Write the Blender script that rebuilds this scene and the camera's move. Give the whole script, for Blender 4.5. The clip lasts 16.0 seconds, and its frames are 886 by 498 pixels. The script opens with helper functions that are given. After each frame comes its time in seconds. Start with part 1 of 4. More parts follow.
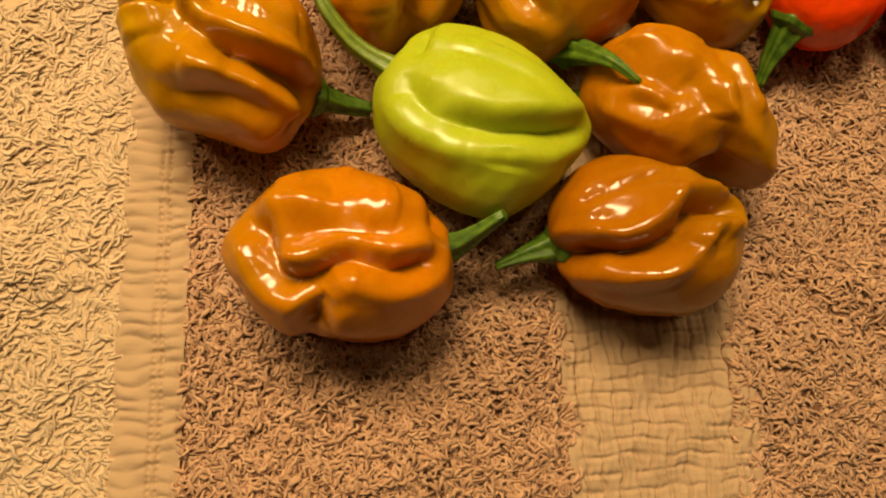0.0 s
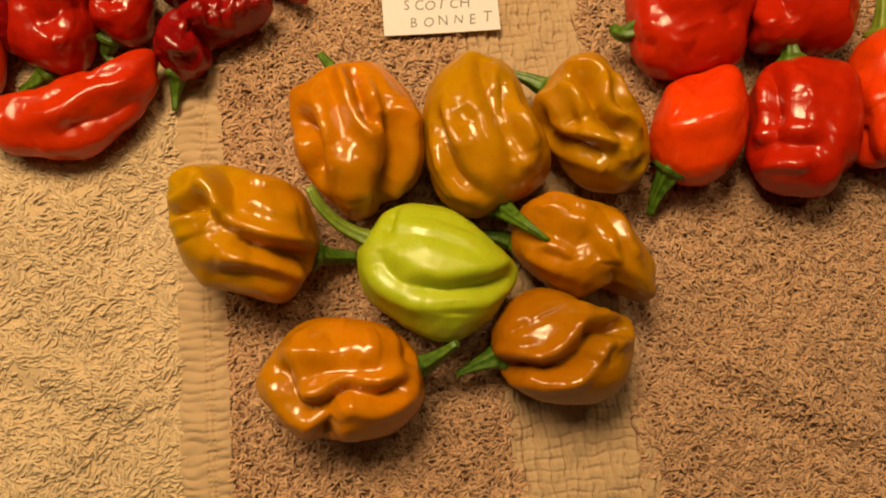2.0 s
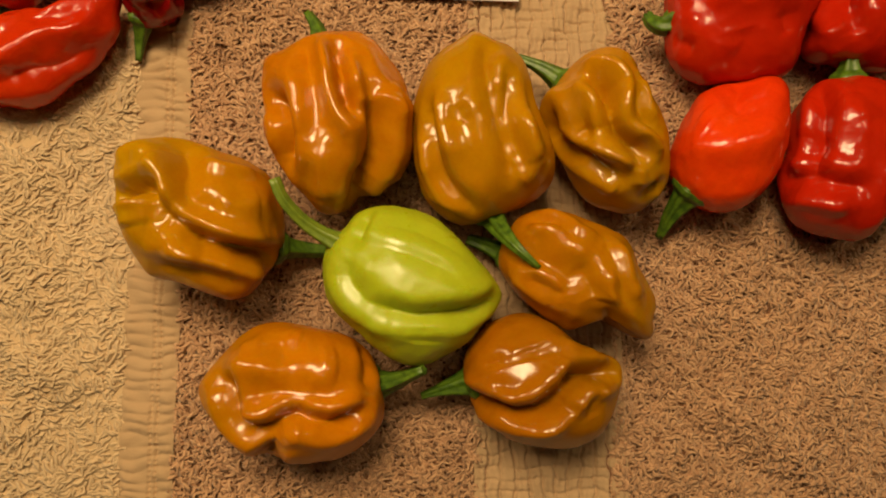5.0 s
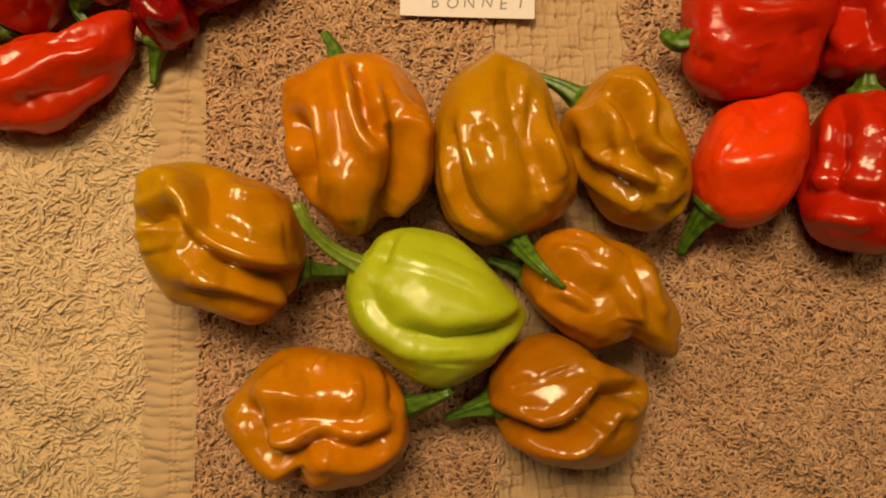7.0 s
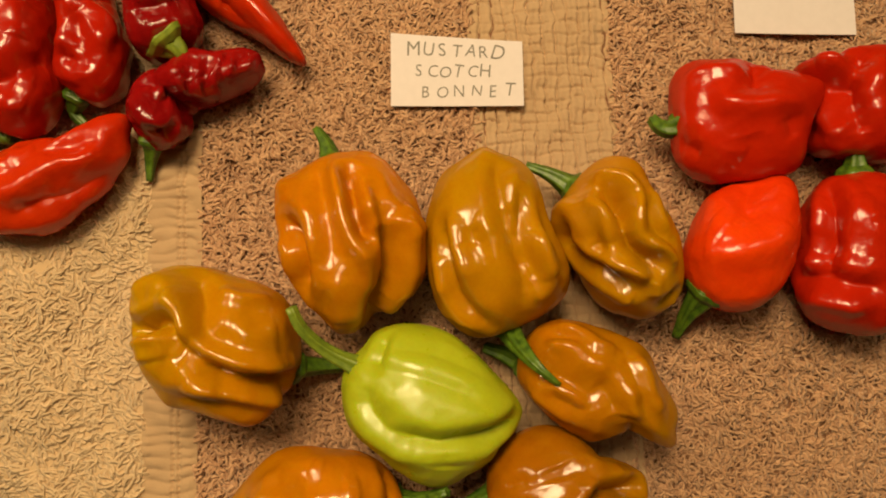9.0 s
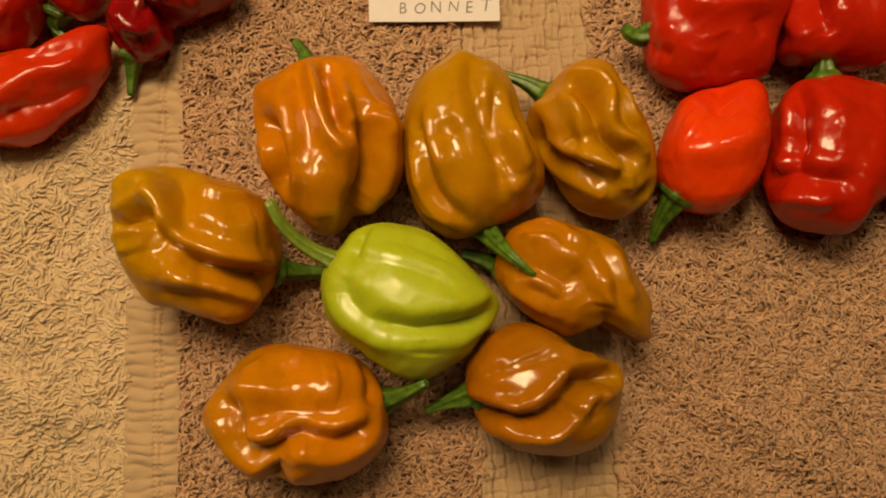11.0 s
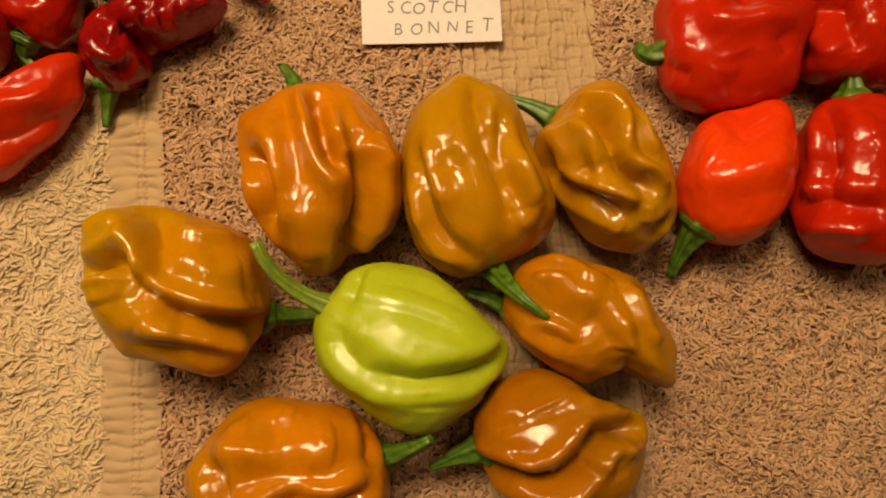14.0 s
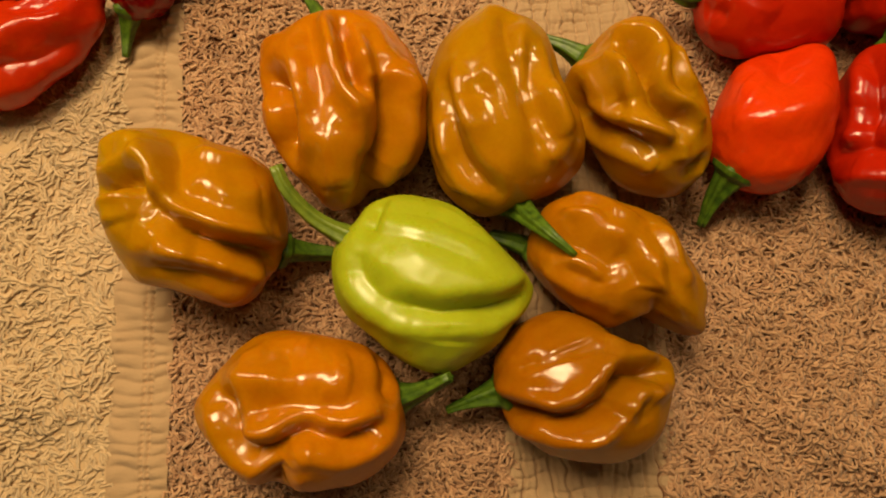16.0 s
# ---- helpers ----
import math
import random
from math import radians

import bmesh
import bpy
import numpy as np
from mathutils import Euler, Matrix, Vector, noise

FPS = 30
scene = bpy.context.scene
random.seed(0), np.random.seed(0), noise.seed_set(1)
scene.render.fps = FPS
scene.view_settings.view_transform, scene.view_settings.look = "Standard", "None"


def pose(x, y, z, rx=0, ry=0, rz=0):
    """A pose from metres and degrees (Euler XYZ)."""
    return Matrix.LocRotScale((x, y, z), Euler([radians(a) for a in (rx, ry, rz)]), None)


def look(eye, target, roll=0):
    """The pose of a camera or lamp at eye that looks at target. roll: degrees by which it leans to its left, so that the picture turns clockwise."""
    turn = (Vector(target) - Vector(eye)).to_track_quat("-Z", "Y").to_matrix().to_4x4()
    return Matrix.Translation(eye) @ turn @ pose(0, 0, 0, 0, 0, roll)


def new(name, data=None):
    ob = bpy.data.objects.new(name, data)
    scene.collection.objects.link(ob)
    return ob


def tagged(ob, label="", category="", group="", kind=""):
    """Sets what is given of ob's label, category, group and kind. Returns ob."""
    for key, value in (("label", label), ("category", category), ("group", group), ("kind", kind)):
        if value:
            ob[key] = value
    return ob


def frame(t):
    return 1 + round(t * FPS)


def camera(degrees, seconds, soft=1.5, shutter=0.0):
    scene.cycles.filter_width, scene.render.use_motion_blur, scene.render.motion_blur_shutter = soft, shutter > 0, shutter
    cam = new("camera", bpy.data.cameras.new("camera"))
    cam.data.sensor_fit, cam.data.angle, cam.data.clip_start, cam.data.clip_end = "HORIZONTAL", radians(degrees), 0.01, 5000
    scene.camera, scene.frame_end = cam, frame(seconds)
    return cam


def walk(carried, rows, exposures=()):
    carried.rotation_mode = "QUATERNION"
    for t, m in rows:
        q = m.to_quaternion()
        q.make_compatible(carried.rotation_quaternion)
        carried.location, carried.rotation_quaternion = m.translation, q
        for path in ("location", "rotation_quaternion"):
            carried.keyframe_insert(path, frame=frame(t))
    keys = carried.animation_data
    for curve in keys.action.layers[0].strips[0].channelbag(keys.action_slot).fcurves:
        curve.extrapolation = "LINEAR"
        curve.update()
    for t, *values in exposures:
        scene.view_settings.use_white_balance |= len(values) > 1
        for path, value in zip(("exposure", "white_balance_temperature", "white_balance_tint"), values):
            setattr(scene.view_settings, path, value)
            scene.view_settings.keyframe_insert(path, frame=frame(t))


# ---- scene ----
cam = camera(64.68, 16.0, soft=2.0)
EXPOSURES = [(0.0, 0.25), (0.5, 0.25), (1.0, 0.16), (1.5, 0.02), (2.0, -0.02), (3.0, -0.08), (3.5, -0.26), (4.0, -0.30), (6.5, -0.22), (7.0, -0.22),
             (8.0, -0.18), (10.5, -0.28), (11.5, -0.38), (12.0, -0.26), (12.5, -0.23), (13.0, -0.14), (14.5, -0.16), (15.5, -0.22), (16.0, -0.18)]
walk(cam, [
    (0.0, pose(-0.0295, -0.0662, 0.1704, 11.95, -2.97, -1.50)),
    (0.5, pose(-0.0320, -0.0650, 0.1991, 13.90, -2.70, -3.49)),
    (1.0, pose(-0.0351, -0.0688, 0.2322, 15.34, -2.84, -4.93)),
    (1.5, pose(-0.0272, -0.0591, 0.2400, 15.15, -1.95, -5.54)),
    (2.0, pose(-0.0197, -0.0418, 0.2355, 11.68, -1.77, -5.24)),
    (2.5, pose(-0.0141, -0.0074, 0.2290, 8.03, -1.79, -3.99)),
    (3.0, pose(-0.0152, 0.0302, 0.2229, 4.77, -1.75, -1.70)),
    (3.5, pose(-0.0143, 0.0203, 0.2140, 3.68, -1.90, 0.14)),
    (4.0, pose(-0.0104, 0.0052, 0.2218, 3.85, -1.84, 1.08)),
    (4.2, pose(-0.0085, -0.0020, 0.2199, 4.19, -1.86, 1.11)),
    (6.3, pose(-0.0140, -0.0139, 0.2143, 4.94, -1.69, 0.19)),
    (6.5, pose(-0.0159, -0.0107, 0.2148, 5.01, -2.09, 0.06)),
    (7.0, pose(-0.0176, -0.0061, 0.2146, 4.99, -2.43, 0.00)),
    (7.5, pose(-0.0167, -0.0021, 0.2093, 5.15, -2.58, -0.38)),
    (8.0, pose(-0.0135, 0.0113, 0.2120, 4.76, -2.41, -1.10)),
    (8.2, pose(-0.0139, 0.0145, 0.2165, 5.57, -2.08, -1.30)),
    (10.3, pose(-0.0084, 0.0021, 0.2192, 7.47, -1.57, -1.38)),
    (10.5, pose(-0.0073, -0.0018, 0.2217, 7.28, -1.70, -1.56)),
    (11.0, pose(-0.0097, -0.0166, 0.2174, 7.45, -2.08, -2.07)),
    (11.5, pose(-0.0173, -0.0232, 0.2141, 7.27, -2.08, -3.22)),
    (12.0, pose(-0.0279, -0.0326, 0.2147, 6.37, -1.84, -6.10)),
    (12.5, pose(-0.0104, -0.0255, 0.2059, 7.48, -2.52, -6.16)),
    (13.0, pose(-0.0057, -0.0104, 0.1988, 8.19, -2.92, -1.51)),
    (13.5, pose(-0.0158, -0.0089, 0.1985, 9.45, -2.24, -2.98)),
    (14.0, pose(-0.0103, -0.0082, 0.2018, 8.85, -2.16, -3.07)),
    (14.5, pose(-0.0070, -0.0149, 0.2051, 9.03, -2.31, -2.58)),
    (15.0, pose(-0.0030, -0.0129, 0.2016, 9.12, -1.97, -2.41)),
    (15.5, pose(-0.0112, -0.0163, 0.1859, 9.42, -2.02, -1.53)),
    (16.0, pose(-0.0138, -0.0235, 0.1934, 8.82, -1.57, -1.21)),
], exposures=EXPOSURES)

# ---- light: a warm room, no daylight; unseen lamps added to match highlights and shadows ----
world = bpy.data.worlds.new("world")
scene.world = world
world.use_nodes = True
world.node_tree.nodes["Background"].inputs[0].default_value = (1.0, 0.78, 0.52, 1)
world.node_tree.nodes["Background"].inputs[1].default_value = 0.012
WARM = (1.0, 0.74, 0.39)


def lamp(name, eye, aim, sx, sy, watts):
    data = bpy.data.lights.new(name, "AREA")
    data.shape, data.size, data.size_y, data.energy, data.color = "RECTANGLE", sx, sy, watts, WARM
    ob = new(name, data)
    ob.matrix_world = look(eye, aim)
    return ob


lamp("lamp_north", (-0.11, 0.23, 0.55), (0, 0, 0), 0.25, 0.18, 4.2)
lamp("lamp_west", (-0.47, 0.30, 0.46), (0, 0, 0), 0.10, 0.10, 0.95)
lamp("lamp_above", (-0.03, -0.04, 1.30), (0, 0, 0), 0.18, 0.14, 0.6)
lamp("lamp_east", (0.36, 0.34, 0.80), (0, 0, 0), 0.11, 0.10, 1.0)


# ---- materials ----
def nodes_of(name):
    mat = bpy.data.materials.new(name)
    mat.use_nodes = True
    nt = mat.node_tree
    return mat, nt, nt.nodes["Principled BSDF"], nt.nodes.new("ShaderNodeTexCoord")


def add_noise(nt, coord, size_mm, detail=3.0, rough=0.55, warp=0.0):
    n = nt.nodes.new("ShaderNodeTexNoise")
    n.inputs["Scale"].default_value = 1000.0 / size_mm
    n.inputs["Detail"].default_value, n.inputs["Roughness"].default_value = detail, rough
    n.inputs["Distortion"].default_value = warp
    nt.links.new(coord, n.inputs["Vector"])
    return n.outputs["Fac"]


def add_ramp(nt, fac, stops):
    r = nt.nodes.new("ShaderNodeValToRGB")
    while len(r.color_ramp.elements) < len(stops):
        r.color_ramp.elements.new(0.5)
    for el, (at, col) in zip(r.color_ramp.elements, stops):
        el.position, el.color = at, (*col, 1)
    nt.links.new(fac, r.inputs[0])
    return r.outputs[0]


def add_mix(nt, fac, a, b, mode="MIX"):
    m = nt.nodes.new("ShaderNodeMix")
    m.data_type, m.blend_type = "RGBA", mode
    for sock, v in ((m.inputs[0], fac), (m.inputs[6], a), (m.inputs[7], b)):
        if isinstance(v, (int, float)):
            sock.default_value = v
        elif isinstance(v, tuple):
            sock.default_value = (*v, 1)
        else:
            nt.links.new(v, sock)
    return m.outputs[2]


def add_math(nt, op, a, b):
    m = nt.nodes.new("ShaderNodeMath")
    m.operation = op
    for sock, v in zip(m.inputs, (a, b)):
        if isinstance(v, (int, float)):
            sock.default_value = v
        else:
            nt.links.new(v, sock)
    return m.outputs[0]


def add_bump(nt, bsdf, height, strength, dist_mm, below=None):
    b = nt.nodes.new("ShaderNodeBump")
    b.inputs["Strength"].default_value, b.inputs["Distance"].default_value = strength, dist_mm / 1000
    nt.links.new(height, b.inputs["Height"])
    if below:
        nt.links.new(below, b.inputs["Normal"])
    nt.links.new(b.outputs[0], bsdf.inputs["Normal"])
    return b.outputs[0]


def pepper_skin(name, at_stem, middle, at_tip, blotch, rough=0.14, pimple=0.2):
    """Waxy skin: ripeness runs from stem (-x) to tip (+x), with blotches and faint dimples."""
    mat, nt, bsdf, tc = nodes_of(name)
    sep = nt.nodes.new("ShaderNodeSeparateXYZ")
    nt.links.new(tc.outputs["Object"], sep.inputs[0])
    along = add_math(nt, "MULTIPLY_ADD", sep.outputs[0], 20.0)
    along.node.inputs[2].default_value = 0.5
    wob = add_math(nt, "ADD", along, add_math(nt, "MULTIPLY", add_math(nt, "SUBTRACT", add_noise(nt, tc.outputs["Object"], 26, 2), 0.5), 0.9))
    col = add_ramp(nt, wob, [(0.12, at_stem), (0.5, middle), (0.95, at_tip)])
    patches = add_ramp(nt, add_noise(nt, tc.outputs["Object"], 13, 4, 0.6, 0.6), [(0.42, (0, 0, 0)), (0.72, (1, 1, 1))])
    col = add_mix(nt, add_math(nt, "MULTIPLY", patches, 0.55), col, blotch)
    speck = add_ramp(nt, add_noise(nt, tc.outputs["Object"], 1.1, 2), [(0.35, (0.95, 0.94, 0.92)), (0.65, (1, 1, 1))])
    col = add_mix(nt, 1.0, col, speck, "MULTIPLY")
    nt.links.new(col, bsdf.inputs["Base Color"])
    bsdf.inputs["Roughness"].default_value = rough
    rr = add_ramp(nt, add_noise(nt, tc.outputs["Object"], 5, 3), [(0.3, (rough * 0.75,) * 3), (0.75, (rough * 1.5,) * 3)])
    nt.links.new(rr, bsdf.inputs["Roughness"])
    bsdf.inputs["IOR"].default_value = 1.42
    edge = nt.nodes.new("ShaderNodeLayerWeight")
    edge.inputs["Blend"].default_value = 0.5
    nt.links.new(add_ramp(nt, edge.outputs["Facing"], [(0.35, (0.75,) * 3), (0.8, (0.06,) * 3)]), bsdf.inputs["Specular IOR Level"])
    bsdf.inputs["Subsurface Weight"].default_value = 0.22
    bsdf.inputs["Subsurface Radius"].default_value = (1.0, 0.35, 0.08)
    bsdf.inputs["Subsurface Scale"].default_value = 0.003
    first = add_bump(nt, bsdf, add_noise(nt, tc.outputs["Object"], 4.2, 2, 0.5), pimple, 0.7)
    add_bump(nt, bsdf, add_noise(nt, tc.outputs["Object"], 1.5, 3, 0.55), 0.12, 0.14, first)
    return mat


mustard = pepper_skin("skin_mustard", (0.51, 0.215, 0.001), (0.475, 0.216, 0.001), (0.46, 0.224, 0.001), (0.4, 0.148, 0.002), 0.16, 0.2)
olive = pepper_skin("skin_olive", (0.51, 0.195, 0.001), (0.48, 0.218, 0.001), (0.50, 0.28, 0.002), (0.44, 0.172, 0.001), 0.16, 0.2)
orange = pepper_skin("skin_orange", (0.58, 0.19, 0.001), (0.53, 0.185, 0.001), (0.47, 0.19, 0.001), (0.45, 0.13, 0.001), 0.16, 0.2)
brown = pepper_skin("skin_brown", (0.43, 0.14, 0.001), (0.37, 0.132, 0.001), (0.4, 0.175, 0.001), (0.29, 0.086, 0.001), 0.16, 0.2)
amber = pepper_skin("skin_amber", (0.49, 0.172, 0.001), (0.46, 0.178, 0.001), (0.46, 0.205, 0.001), (0.38, 0.125, 0.001), 0.16, 0.2)
green = pepper_skin("skin_green", (0.4, 0.47, 0.014), (0.45, 0.52, 0.016), (0.44, 0.5, 0.014), (0.37, 0.44, 0.012), 0.32, 0.03)
red = pepper_skin("skin_red", (0.54, 0.02, 0.002), (0.52, 0.018, 0.002), (0.48, 0.015, 0.002), (0.38, 0.01, 0.002), 0.17, 0.5)
red2 = pepper_skin("skin_crimson", (0.4, 0.011, 0.002), (0.44, 0.013, 0.002), (0.46, 0.015, 0.002), (0.3, 0.006, 0.002), 0.17, 0.5)
chilli = pepper_skin("skin_chilli", (0.56, 0.032, 0.002), (0.58, 0.034, 0.002), (0.52, 0.024, 0.002), (0.38, 0.012, 0.002), 0.17, 0.5)
orangered = pepper_skin("skin_orange_red", (0.8, 0.06, 0.002), (0.82, 0.056, 0.002), (0.74, 0.036, 0.002), (0.66, 0.028, 0.002), 0.18, 0.6)
dark = pepper_skin("skin_dark", (0.23, 0.00425, 0.00425), (0.272, 0.00425, 0.00425), (0.289, 0.00595, 0.00425), (0.128, 0.00255, 0.0034), 0.16, 1.2)


def stem_skin(name, lit, deep):
    mat, nt, bsdf, tc = nodes_of(name)
    wave = add_noise(nt, tc.outputs["Object"], 2.2, 3)
    nt.links.new(add_ramp(nt, wave, [(0.3, deep), (0.7, lit)]), bsdf.inputs["Base Color"])
    bsdf.inputs["Roughness"].default_value = 0.42
    add_bump(nt, bsdf, add_noise(nt, tc.outputs["Object"], 0.9, 2), 0.4, 0.25)
    return mat


stem_green = stem_skin("stem_green", (0.12, 0.22, 0.014), (0.03, 0.075, 0.006))
stem_light = stem_skin("stem_light", (0.20, 0.27, 0.022), (0.11, 0.17, 0.016))
stem_pale = stem_skin("stem_pale", (0.26, 0.33, 0.03), (0.15, 0.22, 0.02))


def cloth(name, light, deep, fine_mm, strength):
    mat, nt, bsdf, tc = nodes_of(name)
    geo = nt.nodes.new("ShaderNodeNewGeometry")
    base = add_mix(nt, geo.outputs["Random Per Island"], deep, light)
    big = add_ramp(nt, add_noise(nt, tc.outputs["Object"], 45, 3), [(0.3, (0.88, 0.87, 0.85)), (0.7, (1, 1, 1))])
    nt.links.new(add_mix(nt, 1.0, base, big, "MULTIPLY"), bsdf.inputs["Base Color"])
    bsdf.inputs["Roughness"].default_value = 0.95
    bsdf.inputs["Specular IOR Level"].default_value = 0.15
    bsdf.inputs["Sheen Weight"].default_value = 0.25
    add_bump(nt, bsdf, add_noise(nt, tc.outputs["Object"], fine_mm, 2, 0.6), strength, 0.25)
    return mat


pile_brown = cloth("pile_brown", (0.69, 0.42, 0.25), (0.47, 0.262, 0.15), 0.35, 0.5)
pile_cream = cloth("pile_cream", (0.80, 0.59, 0.37), (0.64, 0.465, 0.29), 0.35, 0.5)
weave_flat = cloth("weave_flat", (0.53, 0.36, 0.215), (0.53, 0.36, 0.215), 0.45, 0.6)
# ground weave toned well below its yarn: shade between loops put in its colour
weave_back_shaded = cloth("weave_back_shaded", (0.21, 0.105, 0.056), (0.21, 0.105, 0.056), 0.6, 0.5)
weave_back_cream = cloth("weave_back_cream", (0.66, 0.47, 0.28), (0.66, 0.47, 0.28), 0.6, 0.5)


def plain(name, col, rough, grain_mm=1.5, amount=0.12):
    mat, nt, bsdf, tc = nodes_of(name)
    lo = tuple(c * (1 - amount) for c in col)
    nt.links.new(add_ramp(nt, add_noise(nt, tc.outputs["Object"], grain_mm, 4), [(0.3, lo), (0.7, col)]), bsdf.inputs["Base Color"])
    bsdf.inputs["Roughness"].default_value = rough
    add_bump(nt, bsdf, add_noise(nt, tc.outputs["Object"], grain_mm * 0.4, 2), 0.15, 0.1)
    return mat


paper = plain("paper", (0.76, 0.695, 0.72), 0.8, 3.0, 0.05)
ink = plain("ink", (0.24, 0.22, 0.20), 0.6, 1.0, 0.4)
faint_ink = plain("faint_ink", (0.50, 0.45, 0.44), 0.7, 1.0, 0.3)
# paint of the unseen walls and ceiling, darkened to hold down bounced light
wall_paint = plain("wall_paint", (0.22, 0.18, 0.14), 0.9, 60.0, 0.06)
ceiling_paint = plain("ceiling_paint", (0.45, 0.42, 0.38), 0.9, 60.0, 0.05)
floor_wood = plain("floor_wood", (0.26, 0.16, 0.09), 0.5, 40.0, 0.4)
table_wood = plain("table_wood", (0.30, 0.19, 0.11), 0.45, 25.0, 0.35)


# ---- helpers ----
def smooth(me):
    me.polygons.foreach_set("use_smooth", np.ones(len(me.polygons), bool))
    return me


def from_arrays(name, verts, quads, mat):
    """A smooth mesh from arrays of corners and four-sided faces."""
    me = bpy.data.meshes.new(name)
    me.vertices.add(len(verts))
    me.vertices.foreach_set("co", np.ascontiguousarray(verts, np.float32).ravel())
    me.loops.add(quads.size)
    me.loops.foreach_set("vertex_index", np.ascontiguousarray(quads, np.int32).ravel())
    me.polygons.add(len(quads))
    me.polygons.foreach_set("loop_start", np.arange(0, quads.size, 4, dtype=np.int32))
    me.update(calc_edges=True)
    me.materials.append(mat)
    return smooth(me)


def part(name, me, parent, label=""):
    ob = new(name, me)
    ob.parent = parent
    return tagged(ob, label)


def box(name, lo, hi, mat, bevel=0.0):
    bm = bmesh.new()
    bmesh.ops.create_cube(bm, size=1.0)
    for v in bm.verts:
        v.co = [a + (c + 0.5) * (b - a) for c, a, b in zip(v.co, lo, hi)]
    if bevel:
        bmesh.ops.bevel(bm, geom=bm.edges[:], offset=bevel, segments=2, affect="EDGES")
    me = bpy.data.meshes.new(name)
    bm.to_mesh(me)
    bm.free()
    me.materials.append(mat)
    return new(name, me)


def lattice(rng, n, size, seed):
    """Smooth random field on a plan: n waves of about that size in mm."""
    r = np.random.default_rng(seed)
    a = r.uniform(0, 2 * np.pi, n)
    k = 2 * np.pi / (size * r.uniform(0.7, 1.6, n))
    ph = r.uniform(0, 2 * np.pi, n)
    return sum(np.sin(k[i] * (rng[0] * np.cos(a[i]) + rng[1] * np.sin(a[i])) + ph[i]) for i in range(n)) / np.sqrt(n / 2)


def cloth_height(x, y):
    """How the towel undulates, in mm."""
    off = ((x - 52) * 46 + (y + 33) * 77) / 89.7
    run = ((x - 52) * 77 - (y + 33) * 46) / 89.7
    groove = -2.2 * np.exp(-(off / 5.0) ** 2) + 1.3 * np.exp(-((off - 11) / 7.0) ** 2)
    groove = groove / (1 + np.exp(-(run - 12) / 6.0))
    off2 = ((x + 164) * 25 + (y + 13) * 54) / 59.5
    ruck = 1.4 * np.exp(-(off2 / 5.0) ** 2) - 1.0 * np.exp(-((off2 + 9) / 5.0) ** 2)
    ruck = ruck / (1 + np.exp((x + 112) / 4.0))
    return 0.7 * lattice((x, y), 6, 80, 5) + 0.35 * lattice((x, y), 6, 30, 6) + groove + ruck


# ---- the room round the table, never seen but closing the light ----
tagged(box("floor", (-2.2, -2.2, -0.80), (2.2, 2.2, -0.76), floor_wood), "dark wooden floor, unseen, added to close in the light", "floor", kind="structure")
tagged(box("ceiling", (-2.2, -2.2, 1.72), (2.2, 2.2, 1.78), ceiling_paint), "plain off-white ceiling, unseen, added to close in the light", "ceiling", kind="structure")
tagged(box("wall_north", (-2.2, 2.2, -0.76), (2.2, 2.3, 1.72), wall_paint), "plain brown wall, unseen, added to close in the light", "wall", kind="structure")
tagged(box("wall_south", (-2.2, -2.3, -0.76), (2.2, -2.2, 1.72), wall_paint), "plain brown wall, unseen, added to close in the light", "wall", kind="structure")
tagged(box("wall_east", (2.2, -2.2, -0.76), (2.3, 2.2, 1.72), wall_paint), "plain brown wall, unseen, added to close in the light", "wall", kind="structure")
tagged(box("wall_west", (-2.3, -2.2, -0.76), (-2.2, 2.2, 1.72), wall_paint), "plain brown wall, unseen, added to close in the light", "wall", kind="structure")
table = tagged(new("table"), "plain wooden table under the spread towel", "table")
top = box("tabletop", (-0.5, -0.4, -0.036), (0.5, 0.4, -0.008), table_wood, 0.003)
top.parent = table
for sx in (-1, 1):
    for sy in (-1, 1):
        leg = box("leg", (sx * 0.45 - 0.03, sy * 0.35 - 0.03, -0.76), (sx * 0.45 + 0.03, sy * 0.35 + 0.03, -0.036), table_wood, 0.003)
        leg.parent = table

# ---- towel: looped pile in stripes, with two flat woven bands ----
towel = tagged(new("towel"), "beige terry bath towel with flat woven bands, spread out", "towel")
BAND_A = (-98.5, -82.0)
BAND_B = (4.0, 51.0)
X0, X1, Y0, Y1 = -215.0, 215.0, -150.0, 165.0


def band_b_shift(y):
    return -0.030 * (y - 80.0)


def sheet(name, x0, x1, y0, y1, step, height, mat, label):
    nx, ny = int((x1 - x0) / step) + 1, int((y1 - y0) / step) + 1
    gx, gy = np.meshgrid(np.linspace(x0, x1, nx), np.linspace(y0, y1, ny))
    gx, gz = height(gx, gy)
    v = np.stack([gx, gy, gz], -1).reshape(-1, 3) / 1000
    i = (np.arange(ny - 1)[:, None] * nx + np.arange(nx - 1)[None]).ravel()
    q = np.stack([i, i + 1, i + nx + 1, i + nx], 1)
    return part(name, from_arrays(name, v, q, mat), towel, label)


def ground_of(drop):
    return lambda x, y: (x, cloth_height(x, y) - drop)


def crease(d, pitch, width):
    """Narrow creases at a pitch: 1 in the crease, 0 between."""
    off = (d / pitch - np.round(d / pitch)) * pitch
    return np.exp(-(off / width) ** 2), off / (0.5 * pitch)


